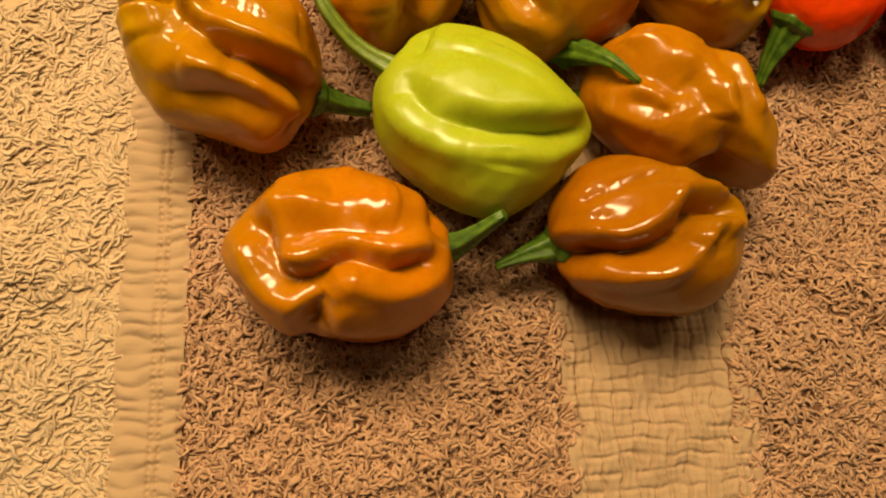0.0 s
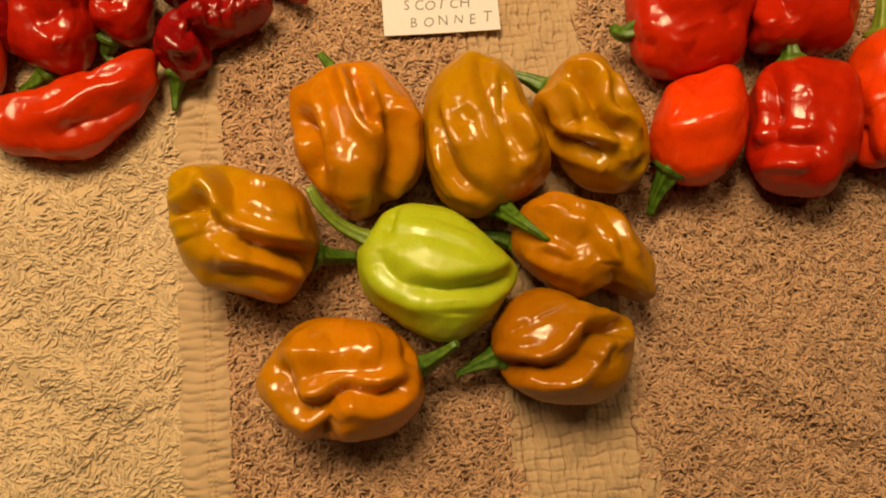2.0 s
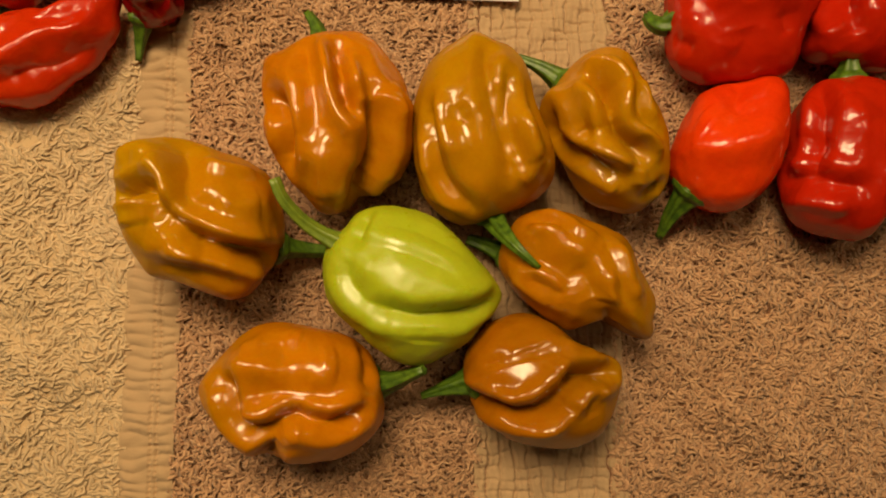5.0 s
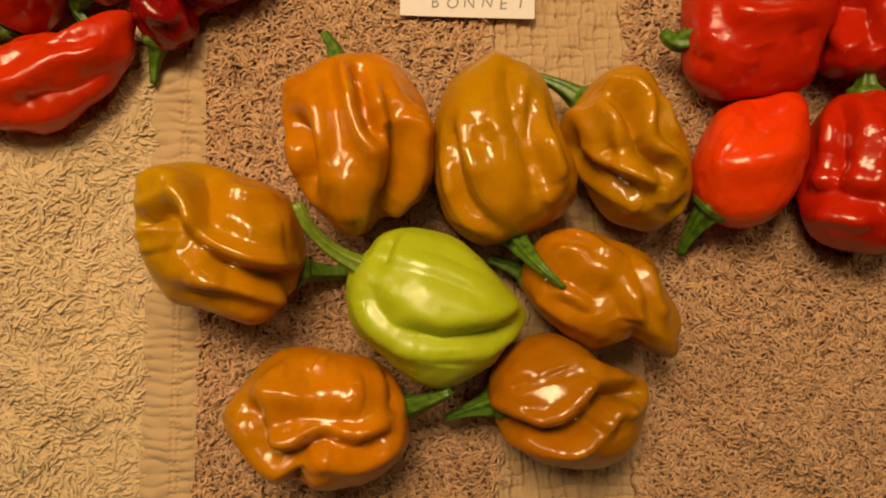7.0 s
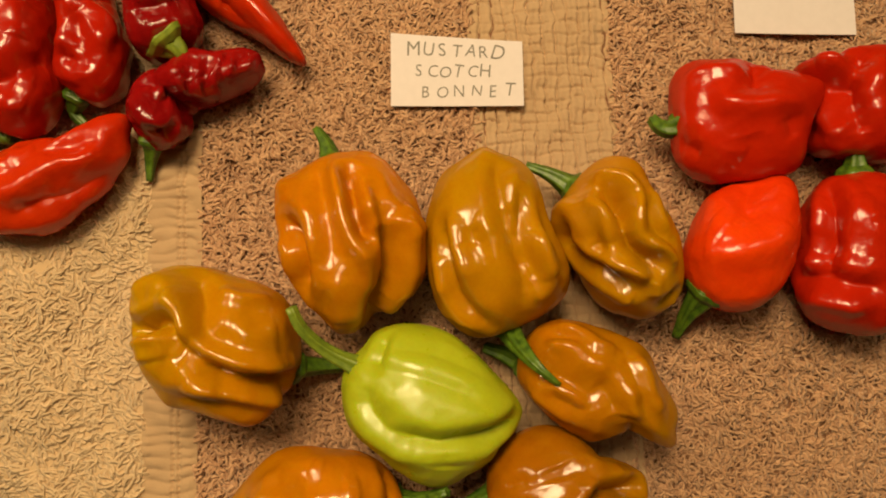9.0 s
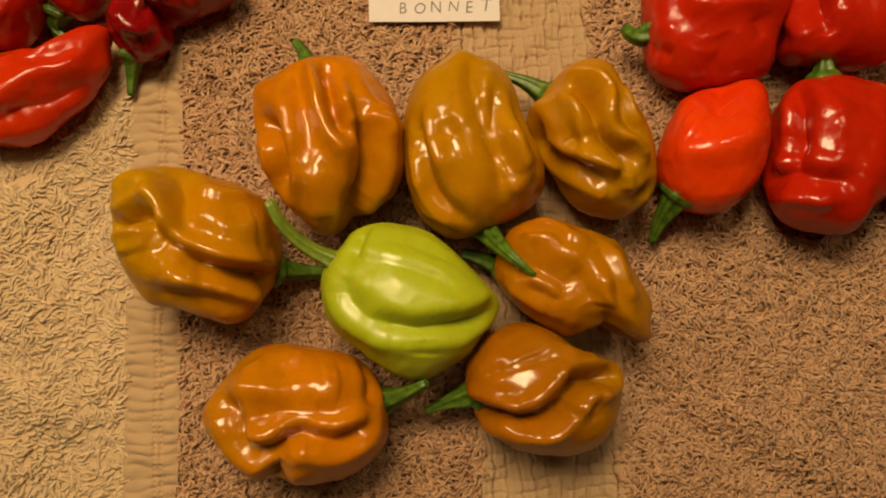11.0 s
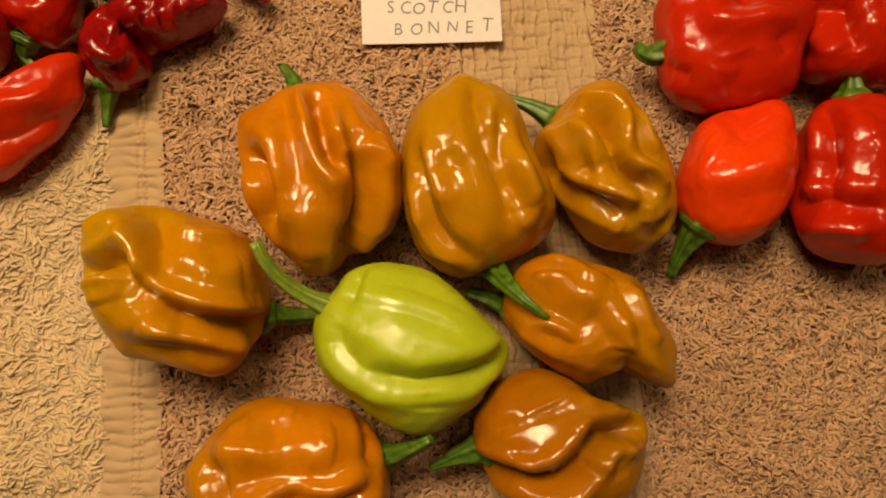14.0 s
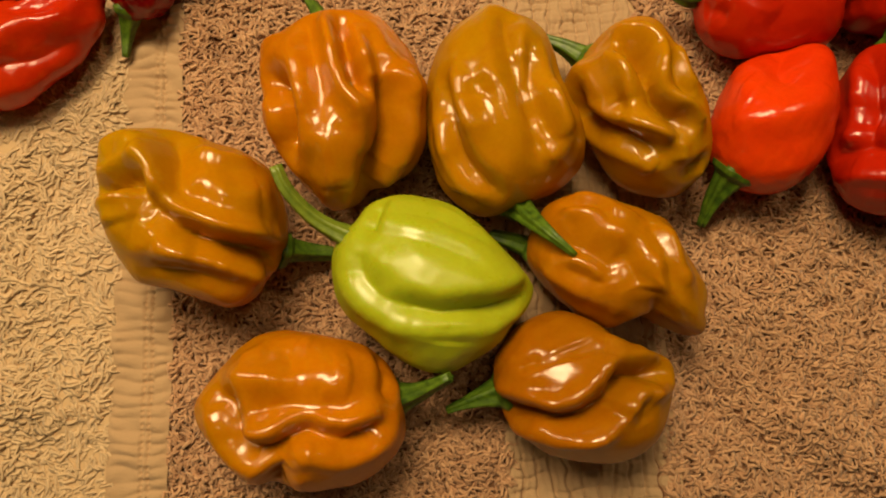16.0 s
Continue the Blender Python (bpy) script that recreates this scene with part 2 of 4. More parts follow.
def waffle(x, y):
    """Flat squares between wavy warp creases and shallow cross dimples."""
    wx = x + 0.35 * lattice((x, y), 7, 17, 11) + 0.22 * lattice((x, y), 7, 5, 14)
    wy = y + 0.45 * lattice((x, y), 6, 16, 12) + 0.2 * lattice((x, y), 6, 5, 19)
    groove, side = crease(wx, 4.1, 0.42)
    dimple, rung = crease(wy, 3.7, 0.6)
    puff = 0.45 * (1 - side ** 2) * (1 - 0.5 * rung ** 2)
    deep = 1.5 * groove * (0.95 + 0.16 * lattice((x, y), 8, 9, 15))
    deep = deep + 0.7 * dimple * np.clip(0.85 + 0.3 * lattice((x, y), 8, 8, 16), 0, 1.4)
    thr = 0.05 * np.sin(2 * np.pi * wy / 0.9) * np.sin(2 * np.pi * wx / 1.0)
    edge = np.clip(np.minimum(x - BAND_B[0], BAND_B[1] - x) / 2.5, 0, 1)
    return x + band_b_shift(y), cloth_height(x, y) - 1.1 + (puff - deep + thr) * edge + 0.3 * lattice((x, y), 6, 12, 13)


def ribbed(x, y):
    wy = y + 0.55 * lattice((x, y), 7, 13, 21)
    _, v = crease(wy, 3.3, 1.0)
    seam = np.exp(-((x + 87.2) / 0.4) ** 2) + np.exp(-((x + 89.0) / 0.4) ** 2)
    rib = 0.75 * (1 - np.abs(v) ** 2.2) * np.clip(0.95 + 0.35 * lattice((x, y), 6, 9, 24), 0.4, 1.5)
    z = rib - 1.3 * seam * (0.65 + 0.35 * np.sign(np.sin(2 * np.pi * y / 1.6))) + 0.05 * np.sin(2 * np.pi * wy / 0.8)
    edge = np.clip(np.minimum(x - BAND_A[0], BAND_A[1] - x) / 2.0, 0, 1)
    return x, cloth_height(x, y) - 1.0 + z * edge + 0.25 * lattice((x, y), 5, 9, 23)


sheet("ground_weave", X0, BAND_A[0], Y0, Y1, 3.0, ground_of(1.0), weave_back_cream, "cream ground weave under the loops")
sheet("ground_weave", BAND_A[1], BAND_B[0] + 8, Y0, Y1, 3.0, ground_of(2.0), weave_back_shaded, "brown ground weave under the loops, darkened to stand for shade in the gaps")
sheet("ground_weave", BAND_B[1] - 4, X1, Y0, Y1, 3.0, ground_of(2.0), weave_back_shaded, "brown ground weave under the loops, darkened to stand for shade in the gaps")
sheet("waffle_band", BAND_B[0], BAND_B[1], Y0, Y1, 0.32, waffle, weave_flat, "flat waffle-woven beige band")
sheet("ribbed_band", BAND_A[0], BAND_A[1], Y0, Y1, 0.42, ribbed, weave_flat, "flat ribbed beige band with a stitched seam")
sheet("underside", X0, X1, Y0, Y1, 10.0, lambda x, y: (x, 0 * x - 7.5), weave_back_shaded, "flat underside of the towel")


for lo, hi in (((X0 - 3, Y0 - 3), (X1 + 3, Y0)), ((X0 - 3, Y1), (X1 + 3, Y1 + 3)), ((X0 - 3, Y0), (X0, Y1)), ((X1, Y0), (X1 + 3, Y1))):
    hem = box("hem", (lo[0] / 1000, lo[1] / 1000, -0.0078), (hi[0] / 1000, hi[1] / 1000, -0.0002), weave_flat, 0.001)
    hem.parent = towel


def pile(name, x0, x1, y0, y1, step, size, mat, seed, rise=1.0, hi_shift=False, swirl=1.0, part_depth=0.75):
    """Terry loops: short arched yarns that lie over in swirls and part into clumps."""
    r = np.random.default_rng(seed)
    nx, ny = int((x1 - x0) / step), int((y1 - y0) / step)
    gx, gy = np.meshgrid(x0 + (np.arange(nx) + 0.5) * step, y0 + (np.arange(ny) + 0.5) * step)
    x = (gx + r.uniform(-0.45, 0.45, gx.shape) * step).ravel()
    y = (gy + r.uniform(-0.45, 0.45, gx.shape) * step).ravel()
    x += 0.4 * lattice((x, y), 8, 6.5, seed + 7)
    y += 0.4 * lattice((x, y), 8, 6.5, seed + 8)
    keep = (x > x0) & (x < x1)
    if hi_shift:
        keep &= x < x1 - 9 + band_b_shift(y)
    x, y = x[keep], y[keep]
    n = len(x)
    way = swirl * (1.3 * lattice((x, y), 9, 17, seed + 1) + 0.6 * lattice((x, y), 9, 8, seed + 2) + r.normal(0, 0.27, n))
    span = size * r.uniform(0.95, 1.7, n) * (1.5 - 0.5 * swirl)
    tall = rise * size * r.uniform(0.85, 1.45, n) * (1 + 0.14 * lattice((x, y), 6, 35, seed + 3) + 0.18 * lattice((x, y), 9, 6, seed + 4))
    clump = np.clip(np.abs(lattice((x, y), 9, 10, seed + 6)) / 0.45, 0, 1) * np.clip(np.abs(lattice((x, y), 9, 12, seed + 9)) / 0.35, 0.2, 1)
    tall = tall * (1 - part_depth * (1 - clump))
    lean = size * (0.5 * lattice((x, y), 6, 28, seed + 5) + r.normal(0.1, 0.35, n))
    thick = 0.44 * size * r.uniform(0.8, 1.15, n)
    base = cloth_height(x, y) - 0.6 - 1.4 * rise
    along = np.array([-1.0, -0.75, -0.25, 0.25, 0.75, 1.0])
    up = np.array([0.05, 0.85, 1.12, 1.12, 0.85, 0.05])
    side = np.array([0.3, 0.95, 0.55, -0.55, -0.95, -0.3])
    bow = np.array([-0.5, 0.0, 0.6, 0.6, 0.0, -0.5])
    bend, curl = size * r.normal(0, 0.7, n), size * r.normal(0, 0.95, n)
    dx, dy = np.cos(way), np.sin(way)
    off = lean[:, None] * up + bend[:, None] * side + curl[:, None] * bow
    px = x[:, None] + span[:, None] * along * dx[:, None] - off * dy[:, None]
    py = y[:, None] + span[:, None] * along * dy[:, None] + off * dx[:, None]
    pz = base[:, None] + tall[:, None] * up
    c = np.stack([px, py, pz], -1)
    tan = np.gradient(c, axis=1)
    tan /= np.linalg.norm(tan, axis=-1, keepdims=True)
    across = np.stack([-dy, dx, 0 * dx], -1)[:, None, :] * np.ones((1, 6, 1))
    other = np.cross(tan, across)
    taper = np.array([0.6, 0.95, 1.1, 1.1, 0.95, 0.55])[None, :, None]
    ring = []
    for k in range(3):
        a = 2 * np.pi * k / 3 + 0.5
        ring.append(c + thick[:, None, None] * taper * (np.cos(a) * across + np.sin(a) * other))
    v = np.stack(ring, 2).reshape(-1, 3) / 1000
    s, k = np.meshgrid(np.arange(5), np.arange(3), indexing="ij")
    one = np.stack([s * 3 + k, s * 3 + (k + 1) % 3, (s + 1) * 3 + (k + 1) % 3, (s + 1) * 3 + k], -1).reshape(-1, 4)
    q = (np.arange(n)[:, None, None] * 18 + one[None]).reshape(-1, 4)
    ob = part(name, from_arrays(name, v, q, mat), towel, "")
    return ob


for args, lab in (((-180.0, BAND_A[0] + 0.5, -97.0, 136.0, 1.12, 1.12, pile_cream, 31, 0.7, False, 0.5), "cream terry loops"),
                  ((BAND_A[1] - 0.5, BAND_B[0] + 11, -97.0, 136.0, 1.04, 1.08, pile_brown, 41, 1.0, True), "beige-brown terry loops"),
                  ((BAND_B[1] - 1.0, 180.0, -97.0, 136.0, 1.04, 1.08, pile_brown, 51), "beige-brown terry loops")):
    tagged(pile("terry_pile", *args), lab, kind="stuff")


# ---- cards ----
def scribble(text, size, spread, seed, start, wide):
    """Uneven hand-drawn capitals in one line: each letter leans, sits and swells a little differently, on the card's bow."""
    r = random.Random(seed)
    fc = bpy.data.curves.new("letter", "FONT")
    fc.size, fc.align_x, fc.align_y, fc.resolution_u = size / 1000, "CENTER", "CENTER", 3
    fc.offset, fc.extrude = -0.00003, 0.00003
    tmp = bpy.data.objects.new("letter_tmp", fc)
    bm = bmesh.new()
    at = -spread * (len(text) - 1) / 2
    for letter in text:
        fc.body, fc.shear = letter, r.uniform(-0.05, 0.18)
        me = bpy.data.meshes.new_from_object(tmp)
        k = r.uniform(0.88, 1.10)
        me.transform(pose((at + r.uniform(-0.3, 0.3)) / 1000, r.uniform(-0.35, 0.35) / 1000, 0.0003 * (2 * (start + at) / wide) ** 2, 0, 0, r.uniform(-7, 5)) @ Matrix.Diagonal((k * 0.92, k * r.uniform(0.92, 1.1), 1, 1)))
        bm.from_mesh(me)
        bpy.data.meshes.remove(me)
        at += spread
    bpy.data.objects.remove(tmp)
    me = bpy.data.meshes.new("writing")
    bm.to_mesh(me)
    bm.free()
    me.materials.append(ink)
    return me


def card(cx, cy, wide, high, cut, turn, lines, bars, label):
    """A hand-cut card. cut: how far its second upper corner drops, in mm."""
    ob = tagged(new("name_card"), label, "card")
    ob.matrix_world = pose(cx / 1000, cy / 1000, 0.0010, 0, 0, turn)
    n = 12
    gx, gy = np.meshgrid(np.linspace(-wide / 2, wide / 2, n), np.linspace(-high / 2, high / 2, n))
    bow = 0.5 * (gx / wide * 2) ** 2 * 0.6
    gy = gy - cut * (gx / wide + 0.5) * (gy / high + 0.5)
    up = np.stack([gx, gy, bow + 0.35], -1).reshape(-1, 3)
    dn = np.stack([gx, gy, bow], -1).reshape(-1, 3)
    i = (np.arange(n - 1)[:, None] * n + np.arange(n - 1)[None]).ravel()
    q = np.stack([i, i + 1, i + n + 1, i + n], 1)
    rim = np.concatenate([np.arange(n), np.arange(1, n) * n + n - 1, (n - 1) * n + np.arange(n - 2, -1, -1), np.arange(n - 2, 0, -1) * n])
    nxt = np.roll(rim, -1)
    qs = np.concatenate([q, q[:, ::-1] + n * n, np.stack([rim + n * n, nxt + n * n, nxt, rim], 1)])
    me = from_arrays("paper", np.concatenate([up, dn]) / 1000, qs, paper)
    me.polygons.foreach_set("use_smooth", np.zeros(len(me.polygons), bool))
    part("paper", me, ob, "cut rectangle of white card")
    for k, (text, x, y, size, spread, tilt) in enumerate(lines):
        t = part("writing", scribble(text, size, spread, 40 + k, x, wide), ob, "thin grey handwritten capitals")
        t.matrix_local = pose(x / 1000, y / 1000, 0.00042, 0, 0, tilt)
    for x, y, sx, sy in bars:
        me = box("bar", (-sx / 2000, -sy / 2000, 0), (sx / 2000, sy / 2000, 0.00006), faint_ink)
        me.parent = ob
        me.location = (x / 1000, y / 1000, 0.0005 + 0.0003 * (2 * x / wide) ** 2)
    return ob


card(-0.7, 98.2, 42.6, 24.4, 2.9, -0.6, [("MUSTARD", -0.3, 6.2, 6.4, 4.5, -3.0), ("SCOTCH", -1.6, -0.9, 5.8, 4.25, -0.5), ("BONNET", 3.2, -7.4, 6.0, 5.4, 0.6)], [],
     "white card hand-lettered with the pepper's name")
card(111.5, 121.5, 40.5, 25.0, 0.0, -1.5, [], [(-15.5 + 2.3 * k, 6.6 + 0.5 * (k % 3) - 0.3 * (k % 2), 1.1 + 0.4 * (k % 2), 1.7 + 0.5 * (k % 3)) for k in range(15)],
     "white card with faint unreadable writing")

# ---- peppers ----
def cube_sphere(n):
    """Unit directions on a sphere, from a cube's grid, and its faces."""
    g = np.tan(np.linspace(-np.pi / 4, np.pi / 4, n + 1))
    a, b = np.meshgrid(g, g, indexing="ij")
    o = np.ones_like(a)
    faces = [(o, a, b), (-o, b, a), (b, o, a), (a, -o, b), (a, b, o), (b, a, -o)]
    v = np.concatenate([np.stack(f, -1).reshape(-1, 3) for f in faces])
    v /= np.linalg.norm(v, axis=1, keepdims=True)
    i = (np.arange(n)[:, None] * (n + 1) + np.arange(n)[None]).ravel()
    one = np.stack([i, i + n + 1, i + n + 2, i + 1], 1)
    q = np.concatenate([one + k * (n + 1) ** 2 for k in range(6)])
    key = np.round(v * 1e5).astype(np.int64)
    _, first, back = np.unique(key, axis=0, return_index=True, return_inverse=True)
    return v[first], back.reshape(-1)[q]


BALL, BALL_QUADS = cube_sphere(48)


def loop_curve(knots, ang):
    """A closed smooth curve through evenly spaced radii."""
    k = np.asarray(knots, float)
    n = len(k)
    f = (ang / (2 * np.pi) * n) % n
    i = np.floor(f).astype(int)
    t = f - i
    p0, p1, p2, p3 = (k[(i + d) % n] for d in (-1, 0, 1, 2))
    return 0.5 * (2 * p1 + (p2 - p0) * t + (2 * p0 - 5 * p1 + 4 * p2 - p3) * t ** 2 + (3 * p1 - p0 - 3 * p2 + p3) * t ** 3)


def fold_depth(shape, path, width):
    """How far off a fold's line each place of a body lies, in its widths, and how it fades towards its ends."""
    p = np.array(path, float)
    steps = np.linspace(0, len(p) - 1, 4 * (len(p) - 1) + 1)
    i = np.clip(np.floor(steps).astype(int), 0, len(p) - 2)
    f = (steps - i)[:, None]
    pad = np.concatenate([[2 * p[0] - p[1]], p, [2 * p[-1] - p[-2]]])
    p0, p1, p2, p3 = (pad[i + d] for d in range(4))
    p = 0.5 * (2 * p1 + (p2 - p0) * f + (2 * p0 - 5 * p1 + 4 * p2 - p3) * f ** 2 + (3 * p1 - p0 - 3 * p2 + p3) * f ** 3)
    upper = shape[shape[:, 2] > -1.0]
    near = np.argmin((upper[None, :, 0] - p[:, None, 0]) ** 2 + (upper[None, :, 1] - p[:, None, 1]) ** 2, axis=1)
    line = upper[near]
    line[1:-1] = (line[:-2] + 2 * line[1:-1] + line[2:]) / 4
    best = np.full(len(shape), 1e9)
    at = np.zeros(len(shape))
    lens = np.maximum(np.linalg.norm(np.diff(line, axis=0), axis=1), 1e-3)
    total, run = lens.sum(), 0.0
    for a, b, ln in zip(line[:-1], line[1:], lens):
        d = b - a
        t = np.clip(((shape - a) @ d) / (ln * ln), 0, 1)
        dist = np.linalg.norm(shape - a - t[:, None] * d, axis=1)
        closer = dist < best
        best = np.where(closer, dist, best)
        at = np.where(closer, (run + t * ln) / total, at)
        run += ln
    ends = np.clip(np.minimum(at, 1 - at) / 0.2, 0, 1)
    return best / width, 0.45 + 0.55 * np.sqrt(ends)


def tube(name, pts, radii, mat, sides=20, flute=0.24):
    """A tapered, fluted tube along a smooth line through points in mm."""
    p = np.array(pts, float)
    m = 16
    t = np.linspace(0, len(p) - 1, m)
    i = np.clip(np.floor(t).astype(int), 0, len(p) - 2)
    f = (t - i)[:, None]
    pad = np.concatenate([[2 * p[0] - p[1]], p, [2 * p[-1] - p[-2]]])
    p0, p1, p2, p3 = (pad[i + d] for d in range(4))
    c = 0.5 * (2 * p1 + (p2 - p0) * f + (2 * p0 - 5 * p1 + 4 * p2 - p3) * f ** 2 + (3 * p1 - p0 - 3 * p2 + p3) * f ** 3)
    r = np.interp(np.linspace(0, 1, m), np.linspace(0, 1, len(radii)), radii)
    tan = np.gradient(c, axis=0)
    tan /= np.linalg.norm(tan, axis=1, keepdims=True)
    up = np.array([0.05, 0.03, 1.0])
    s = np.cross(tan, up)
    s /= np.linalg.norm(s, axis=1, keepdims=True)
    o = np.cross(s, tan)
    c = np.concatenate([c[:1], c, c[-1:], c[-1:] - 0.25 * tan[-1:] * r[-1]])
    r = np.concatenate([[0.05], r, [r[-1] * 0.75], [0.03]])
    s, o = np.concatenate([s[:1], s, s[-1:], s[-1:]]), np.concatenate([o[:1], o, o[-1:], o[-1:]])
    a = 2 * np.pi * np.arange(sides) / sides
    wob = 1 + flute * np.cos(5 * a + 0.4)
    v = c[:, None] + (r[:, None] * wob)[..., None] * (np.cos(a)[None, :, None] * s[:, None] + np.sin(a)[None, :, None] * o[:, None])
    k, j = np.meshgrid(np.arange(len(c) - 1), np.arange(sides), indexing="ij")
    q = np.stack([k * sides + j, k * sides + (j + 1) % sides, (k + 1) * sides + (j + 1) % sides, (k + 1) * sides + j], -1).reshape(-1, 4)
    return from_arrays(name, v.reshape(-1, 3) / 1000, q, mat)


COUNT = [0]


def pepper(name, place, heading, tall, plan, folds, stem, girth, skin, knobs, label, group, lift=0.0, ridges=()):
    """A pepper lying on the towel. plan: its outline's radii in mm, from its tip's way round; folds: furrows (-), ridges (+)."""
    COUNT[0] += 1
    seed = COUNT[0] * 17
    ob = tagged(new(name), label, "pepper", group)
    ob.matrix_world = pose(place[0] / 1000, place[1] / 1000, lift / 1000, 0, 0, heading)
    d = BALL
    ang = np.arctan2(d[:, 1], d[:, 0]) % (2 * np.pi)
    flat = np.hypot(d[:, 0], d[:, 1])
    wide = loop_curve(plan, ang)
    rho = flat ** 0.9
    x, y = wide * rho * np.cos(ang), wide * rho * np.sin(ang)
    mid = 0.48 * tall
    z = np.where(d[:, 2] > 0, (tall - mid) * np.abs(d[:, 2]) ** 0.9, -mid * np.abs(d[:, 2]) ** 0.85)
    n = np.stack([d[:, 0] / np.maximum(wide, 4) * 20, d[:, 1] / np.maximum(wide, 4) * 20, d[:, 2] * 1.1], -1)
    n /= np.linalg.norm(n, axis=1, keepdims=True)
    top = np.clip((d[:, 2] + 0.8) / 0.6, 0, 1)
    push = np.zeros(len(d))
    shape = np.stack([x, y, z], -1)
    for amp, width, path in (*folds, *ridges):
        off, fade = fold_depth(shape, path, width * 0.82)
        if amp < 0:
            push += amp * fade * top * (1.65 * np.exp(-off ** 1.3) - 0.38 * np.exp(-((off - 1.9) / 0.9) ** 2))
        else:
            push += 1.75 * amp * fade * top * np.exp(-off ** 1.8)
    r = np.random.default_rng(seed)
    for k in range(10):
        w = r.normal(0, 1, 3)
        w *= 2 * np.pi / (r.uniform(9, 20) * np.linalg.norm(w))
        push += 0.16 * knobs * np.sin(x * w[0] + y * w[1] + z * w[2] + r.uniform(0, 6.3))
    for k in range(8):
        w = r.normal(0, 1, 3)
        w *= 2 * np.pi / (r.uniform(3.5, 6.0) * np.linalg.norm(w))
        push += 0.035 * knobs * np.sin(x * w[0] + y * w[1] + z * w[2] + r.uniform(0, 6.3))
    if name.startswith("scotch"):
        turn = np.arctan2(z, y)
        waist = np.clip(np.hypot(y, z) / 14.0, 0, 1)
        for k, amp in ((5, 0.12), (8, 0.10), (13, 0.05)):
            sway = r.uniform(0.5, 1.2) * np.sin(x / r.uniform(7, 12) + r.uniform(0, 6.3))
            push += (0.25 if skin is green else 1.0) * amp * waist * np.sin(k * turn + sway + r.uniform(0, 6.3))
    limit = 0.68 * np.minimum(wide, tall * 0.5)
    push = np.maximum(push, -limit)
    v = np.stack([x, y, z + mid], -1) + n * push[:, None]
    v[:, 2] = np.maximum(v[:, 2], -0.4)
    part("body", from_arrays("body", v / 1000, BALL_QUADS, skin), ob)
    if stem:
        a, b = np.array(stem[0], float), np.array(stem[1], float)
        way = (b - a) / np.linalg.norm(b - a)
        mat = stem_pale if "pale" in label else stem_light if skin is green else stem_green
        inside = tuple(a - way * 3.0)
        g0, g1 = girth
        radii = [g0 * 1.35, g0 * 1.3, g0 * 0.98, g0 * 0.58 + g1 * 0.35, g0 * 0.2 + g1 * 0.8, g1 * 0.95]
        if skin is green:
            radii = [g0 * 1.7, g0 * 1.55, g0 * 0.9, g1 * 1.1, g1, g1 * 0.95]
        part("stem", tube("stem", [inside, *stem], radii, mat), ob, "ridged green stem")
        crown = tube("calyx", [tuple(a - way * 2.4), tuple(a - way * 0.9), tuple(a + way * 0.5)], [g0 * 1.75, g0 * 1.6, g0 * 1.05], mat, 20, 0.12)
        part("calyx", crown, ob, "flared green calyx")
    return ob


pepper("scotch_bonnet_pepper", (-11.8, -5.4), -29.1, 39,
       plan=[22.6, 24.4, 25.3, 23.1, 20.8, 19.6, 19.2, 19.1, 19.6, 20.5, 21.5, 22.8, 24.2, 25.2, 24.4, 25.5, 25.4, 24.7, 23.6, 22.2, 20.5, 19.5, 19.6, 19.8, 20.4, 21.3, 21.9, 21.8, 22, 22.2],
       folds=[(-1.3, 4, [(-16.8, -2.9), (-15.2, -6.1), (-11.1, -8.8), (-6.1, -9.5), (-0, -8.7)]),
              (-2.5, 3.2, [(-1, -9.1), (6.5, -6.4), (13.8, -1.6), (18.8, 2.8), (22, 7.5)]),
              (-0.5, 3, [(-17, 3.2), (-5.6, 6.5), (8.3, 8.3)]),
              (-0.4, 3, [(-17.8, 7.5), (-4.3, 13.3), (8, 13.3)]),
              (-1.5, 2.5, [(-19.7, 10.6), (-18.8, 6.2), (-18.2, 2.9)]),
              (-0.8, 7, [(9.1, -8.1), (10.8, -12.3)])],
       ridges=[(0.9, 5, [(-16.7, -7.7), (-14, -10.7), (-9.5, -12.4), (-4.7, -12.1), (1.4, -11.9)])],
       stem=[(-21.0, 0.0, 25.5), (-31.3, -0.1, 28), (-39.5, 2.3, 32), (-44.5, 6.0, 34)], girth=(2.2, 1.45),
       skin=green, knobs=0.5, label="glossy lime-green unripe pepper with a long curved stem",
       group="mustard peppers", lift=0)
